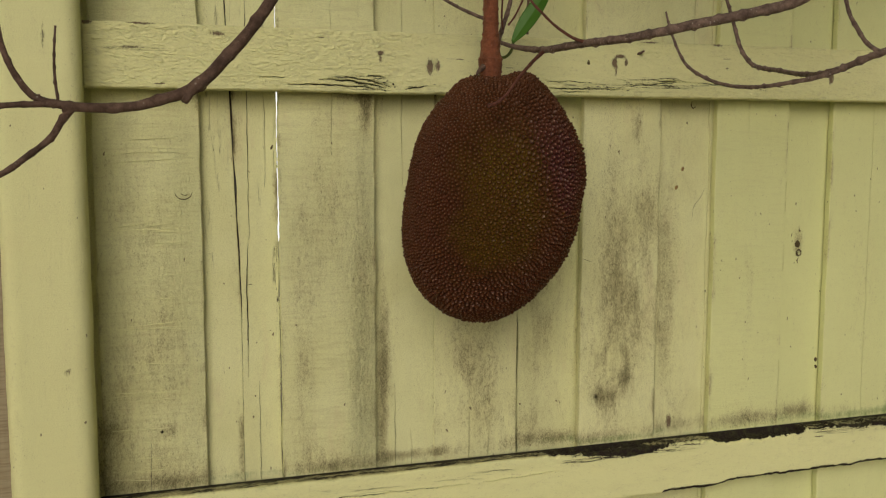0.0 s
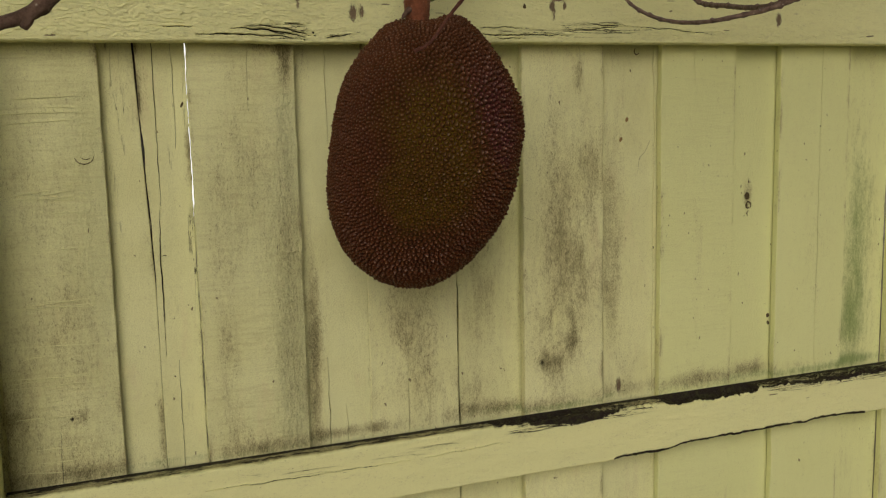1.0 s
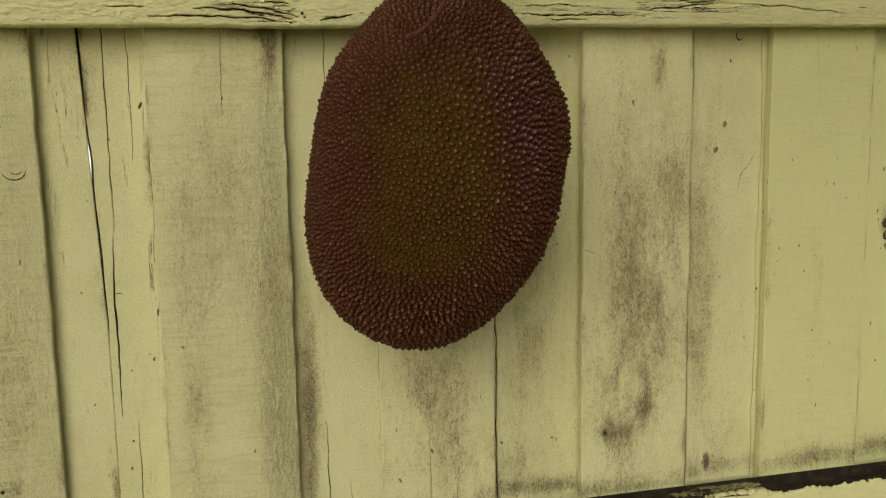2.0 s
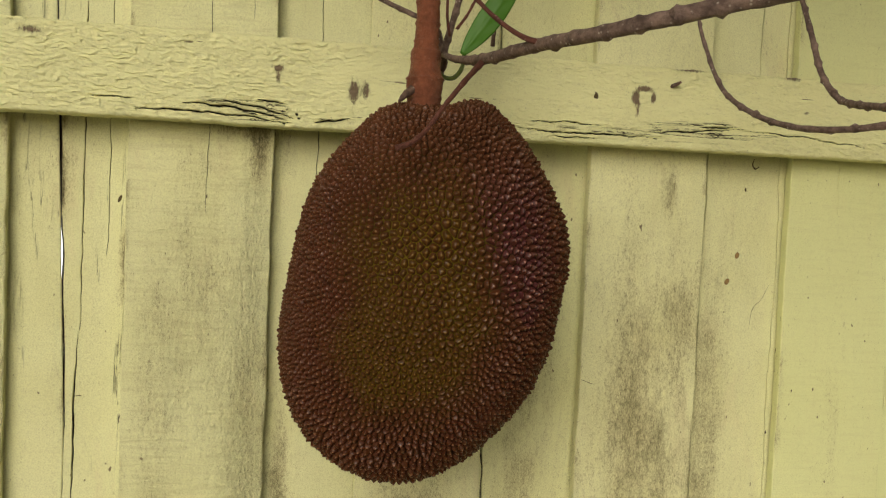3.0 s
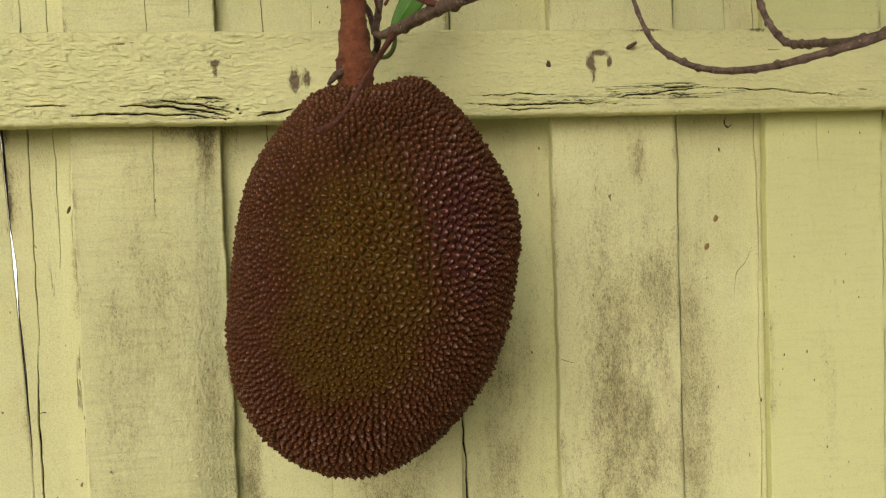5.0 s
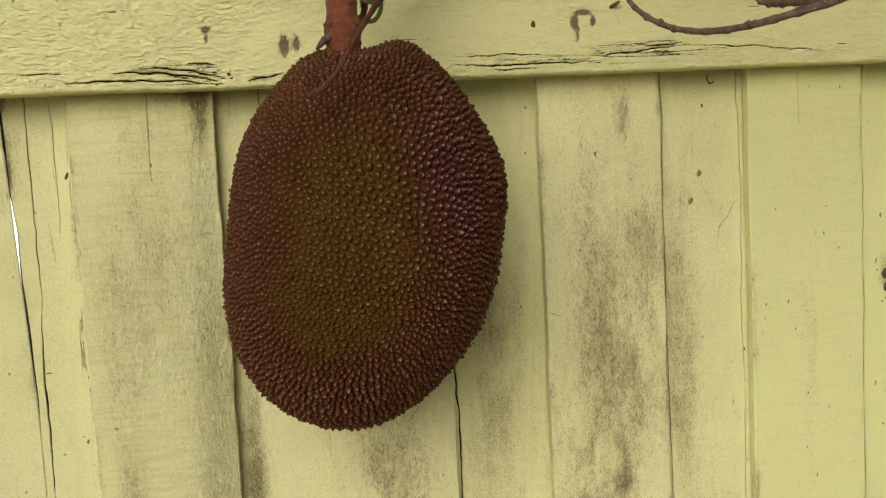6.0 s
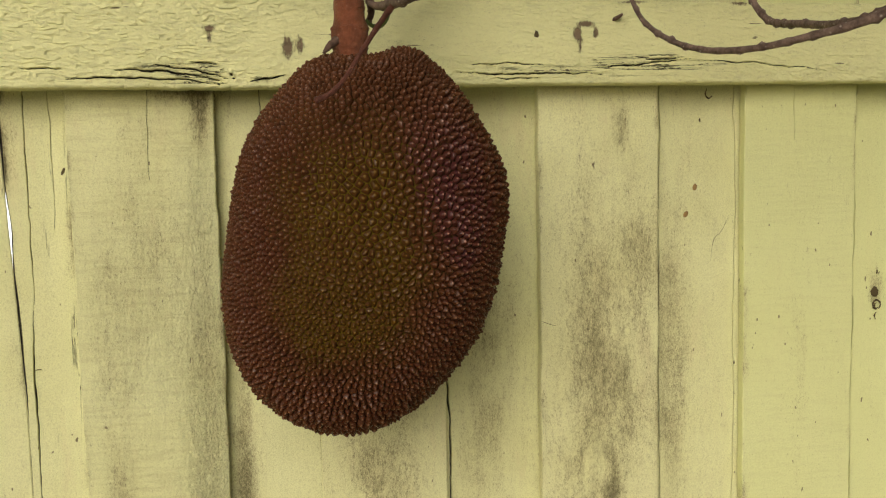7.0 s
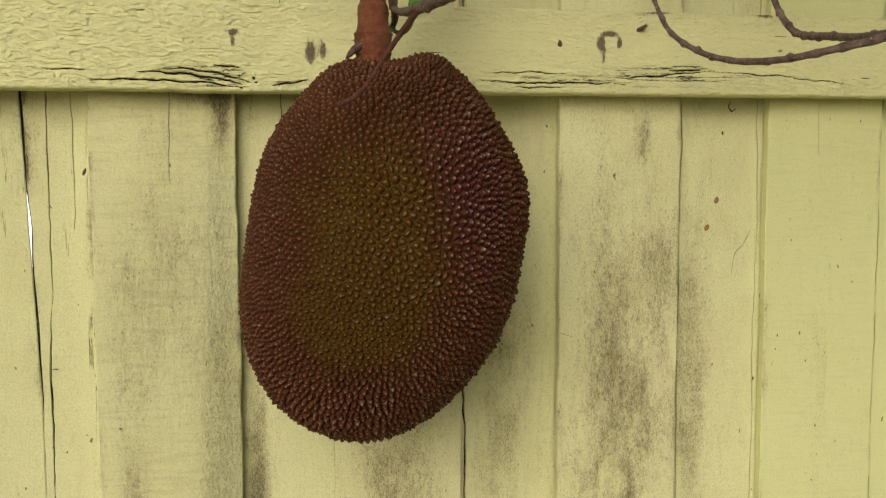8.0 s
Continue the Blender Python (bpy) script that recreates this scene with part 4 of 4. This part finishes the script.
# the branch that reaches forward from beside the fruit stalk
tube("branch", [(0.143, -0.135, 1.319), (0.140, -0.22, 1.303), (0.139, -0.316, 1.291), (0.157, -0.385, 1.2925), (0.177, -0.448, 1.2925), (0.204, -0.489, 1.297),
                (0.233, -0.513, 1.304), (0.285, -0.555, 1.315), (0.325, -0.59, 1.330), (0.40, -0.63, 1.40), (0.50, -0.66, 1.55), (0.57, -0.66, 1.69)],
     [0.0024, 0.0034, 0.0042, 0.0048, 0.0050, 0.0052, 0.0054, 0.0056, 0.0060, 0.007, 0.009, 0.011], BARK, tree, segs=14, steps=14, knob=0.2, pitch=0.026, seed=2)
tube("twig", [(0.143, -0.137, 1.320), (0.135, -0.132, 1.346), (0.111, -0.128, 1.357), (0.085, -0.128, 1.367), (0.059, -0.13, 1.379), (0.0, -0.13, 1.41)],
     [0.003, 0.0027, 0.0025, 0.0023, 0.0022, 0.0014], BARK, tree, segs=10, knob=0.18, pitch=0.022, seed=3)
tube("twig", [(0.143, -0.137, 1.318), (0.146, -0.150, 1.340), (0.150, -0.160, 1.362), (0.154, -0.165, 1.39), (0.16, -0.17, 1.46)],
     [0.0035, 0.0032, 0.003, 0.0028, 0.002], BARK, tree, segs=10, knob=0.22, pitch=0.014, seed=4)
tube("twig", [(0.144, -0.136, 1.322), (0.146, -0.128, 1.309), (0.141, -0.122, 1.298)], [0.0034, 0.0032, 0.0024], BARK_DARK, tree, segs=10, knob=0.2, pitch=0.01, seed=5)
tube("twig", [(0.1385, -0.318, 1.291), (0.128, -0.300, 1.276), (0.115, -0.285, 1.256), (0.102, -0.278, 1.236), (0.091, -0.272, 1.225), (0.079, -0.266, 1.2195)],
     [0.0028, 0.0023, 0.0020, 0.0020, 0.0022, 0.0027], RED_TWIG, tree, segs=10, knob=0.1, pitch=0.02, seed=6)
tube("twig", [(0.160, -0.395, 1.2925), (0.146, -0.385, 1.299), (0.131, -0.372, 1.312), (0.117, -0.362, 1.328), (0.10, -0.35, 1.352), (0.085, -0.33, 1.40)],
     [0.0024, 0.0019, 0.0017, 0.0016, 0.0016, 0.0012], RED_TWIG, tree, segs=10, knob=0.12, pitch=0.018, seed=7)
tube("twig", [(0.146, -0.150, 1.335), (0.141, -0.158, 1.352), (0.139, -0.165, 1.375), (0.137, -0.17, 1.40)], [0.0016, 0.0014, 0.0013, 0.0012], RED_TWIG, tree, segs=8, knob=0.2, pitch=0.012, seed=8)
tube("twig", [(0.150, -0.160, 1.340), (0.160, -0.166, 1.356), (0.171, -0.17, 1.384), (0.176, -0.17, 1.42)], [0.0014, 0.0013, 0.0012, 0.0010], RED_TWIG, tree, segs=8, knob=0.2, pitch=0.012, seed=9)
tube("stem", [(0.158, -0.163, 1.322), (0.159, -0.152, 1.306), (0.154, -0.142, 1.297), (0.146, -0.137, 1.297), (0.141, -0.130, 1.303)],
     [0.0019, 0.0021, 0.0022, 0.002, 0.0018], GREEN_STEM, tree, "green leaf stem", segs=10, knob=0.05, pitch=0.02, seed=10)
tube("twig", [(0.197, -0.120, 1.334), (0.199, -0.115, 1.352), (0.203, -0.11, 1.385), (0.21, -0.11, 1.44)], [0.0022, 0.002, 0.002, 0.0016], BARK_DARK, tree, segs=8, knob=0.15, pitch=0.015, seed=11)
# two drooping twigs that join into one
tube("twig", [(0.325, -0.300, 1.349), (0.327, -0.312, 1.320), (0.332, -0.338, 1.279), (0.339, -0.375, 1.2565), (0.347, -0.420, 1.2435), (0.360, -0.462, 1.240),
              (0.378, -0.498, 1.2435), (0.400, -0.530, 1.2505), (0.431, -0.570, 1.270), (0.50, -0.655, 1.315), (0.62, -0.72, 1.46), (0.75, -0.68, 1.69)],
     [0.0012, 0.0016, 0.0019, 0.0022, 0.0022, 0.0023, 0.0025, 0.0030, 0.0040, 0.0045, 0.006, 0.009], BARK, tree, segs=10, steps=12, knob=0.34, pitch=0.019, seed=12)
tube("twig", [(0.436, -0.262, 1.400), (0.443, -0.266, 1.378), (0.453, -0.270, 1.345), (0.461, -0.278, 1.308), (0.464, -0.298, 1.285), (0.459, -0.330, 1.275),
              (0.448, -0.380, 1.268), (0.432, -0.440, 1.259), (0.415, -0.500, 1.254), (0.412, -0.540, 1.2575)],
     [0.0018, 0.0022, 0.0026, 0.0028, 0.0029, 0.0030, 0.0030, 0.003, 0.003, 0.003], BARK, tree, segs=10, steps=12, knob=0.26, pitch=0.017, seed=13)
tube("twig", [(0.437, -0.576, 1.274), (0.428, -0.565, 1.285), (0.420, -0.557, 1.303), (0.414, -0.548, 1.325), (0.41, -0.54, 1.37)],
     [0.0026, 0.0024, 0.0024, 0.0022, 0.0018], BARK, tree, segs=10, knob=0.25, pitch=0.014, seed=14)
# the thicker branch on the side of the post
tube("branch", [(-0.15, -0.72, 1.62), (-0.19, -0.76, 1.45), (-0.250, -0.78, 1.32), (-0.279, -0.78, 1.270), (-0.303, -0.78, 1.238), (-0.331, -0.78, 1.210), (-0.354, -0.78, 1.200), (-0.380, -0.78, 1.194),
                (-0.419, -0.78, 1.194)],
     [0.009, 0.0062, 0.0045, 0.0042, 0.0042, 0.0044, 0.0038, 0.0033, 0.0032], BARK_DARK, tree, "dark brown curved branch", segs=14, steps=14, knob=0.13, pitch=0.03, seed=15)
tube("twig", [(-0.336, -0.78, 1.207), (-0.338, -0.781, 1.202), (-0.340, -0.782, 1.198)], [0.0036, 0.0034, 0.0024], BARK_DARK, tree, segs=10, steps=4, knob=0.1, pitch=0.01, seed=20)
tube("twig", [(-0.410, -0.78, 1.194), (-0.428, -0.78, 1.197), (-0.439, -0.78, 1.203), (-0.450, -0.78, 1.221), (-0.456, -0.78, 1.245), (-0.458, -0.78, 1.29)],
     [0.003, 0.0026, 0.0023, 0.0021, 0.0019, 0.0016], BARK_DARK, tree, segs=10, knob=0.2, pitch=0.010, seed=16)
tube("twig", [(-0.412, -0.78, 1.195), (-0.430, -0.782, 1.1955), (-0.457, -0.785, 1.194), (-0.50, -0.79, 1.19)], [0.0028, 0.0021, 0.0019, 0.0016], BARK_DARK, tree, segs=10, knob=0.2, pitch=0.014, seed=17)
tube("twig", [(-0.412, -0.78, 1.194), (-0.420, -0.78, 1.184), (-0.427, -0.78, 1.173), (-0.443, -0.78, 1.160), (-0.459, -0.78, 1.149), (-0.50, -0.78, 1.13)],
     [0.003, 0.0025, 0.0023, 0.0022, 0.002, 0.0016], BARK_DARK, tree, segs=10, knob=0.15, pitch=0.016, seed=18)
tube("twig", [(-0.421, -0.78, 1.196), (-0.4225, -0.78, 1.212), (-0.4225, -0.78, 1.228), (-0.421, -0.78, 1.247)], [0.0011, 0.0010, 0.0009, 0.0007], BARK_DARK, tree, segs=8, knob=0.3, pitch=0.009, seed=19)


def leaf(name, base, tip, side, width, bow):
    """A pointed leaf blade with a fold along its midrib and a raised rib."""
    base, tip, side = (np.array(v, float) for v in (base, tip, side))
    axis = tip - base
    side = side - axis * side.dot(axis) / axis.dot(axis)
    side /= np.linalg.norm(side)
    up = np.cross(axis / np.linalg.norm(axis), side)
    nu, nv, verts = 13, 28, []
    for lay in (0.0, -0.0005):
        for j in range(nv):
            t = j / (nv - 1)
            w = width * (math.sin(math.pi * min(1, t * 0.94 + 0.03)) ** 0.75) * (1 - 0.25 * t)
            for i in range(nu):
                s = 2 * i / (nu - 1) - 1
                fold = 0.22 * abs(s) * w + 0.0007 * math.exp(-(s / 0.10) ** 2) * (-1) + 0.00025 * math.sin(t * 26 - abs(s) * 5)
                verts.append(base + axis * t + side * (s * w) + up * (fold + lay + bow * math.sin(math.pi * t)))
    f = grid_faces(nu, nv).tolist()
    n = nu * nv
    faces = f + [[n + k for k in q[::-1]] for q in f]
    edge = [*range(nu)] + [j * nu + nu - 1 for j in range(1, nv)] + [*range(n - 2, n - nu - 1, -1)] + [j * nu for j in range(nv - 2, 0, -1)]
    faces += [[b, a, a + n, b + n] for a, b in zip(edge, edge[1:] + edge[:1])]
    return finish(name, verts, faces, LEAF, tree, "single glossy green leaf", smooth=True)


leaf("leaf", (0.155, -0.166, 1.316), (0.208, -0.190, 1.400), (0.8, -0.25, -0.5), 0.0135, 0.008)


def crown():
    """Unseen leaves added overhead to shade the fence top: folded pointed blades on the upper limbs, in loose bunches.
    """
    rng = np.random.default_rng(21)
    verts, faces = [], []
    shape = [(0, 0.02), (0.2, 0.75), (0.45, 1.0), (0.7, 0.8), (0.9, 0.35), (1, 0.02)]
    for _ in range(38):
        far = rng.uniform(0.18, 0.62)
        hub = np.array([rng.uniform(-0.38, 1.4) if rng.random() < 0.55 else rng.uniform(-0.35, 0.5), -far, 1.62 + 0.35 * far + rng.uniform(0.0, 0.35)])
        for _ in range(7):
            a, size = rng.uniform(0, 6.283), rng.uniform(0.10, 0.17)
            axis = np.array([math.cos(a), math.sin(a), rng.uniform(-0.75, 0.35)])
            axis *= size / np.linalg.norm(axis)
            side = np.cross(axis, (rng.uniform(-0.5, 0.5), rng.uniform(-0.5, 0.5), 1.0))
            side *= 0.30 * size / np.linalg.norm(side)
            up = np.cross(axis, side)
            up *= 0.08 * size / np.linalg.norm(up)
            base = len(verts)
            for t, w in shape:
                mid = hub + axis * t - np.array((0, 0, 0.25 * size * t * t))
                verts += [mid - side * w + up * w, mid, mid + side * w + up * w]
            for k in range(len(shape) - 1):
                b = base + 3 * k
                faces += [[b, b + 1, b + 4, b + 3], [b + 1, b + 2, b + 5, b + 4]]
    ob = finish("crown", verts, faces, LEAF, tree, "unseen bunches of green leaves, added overhead to shade the fence top", smooth=True)
    return ob


crown()
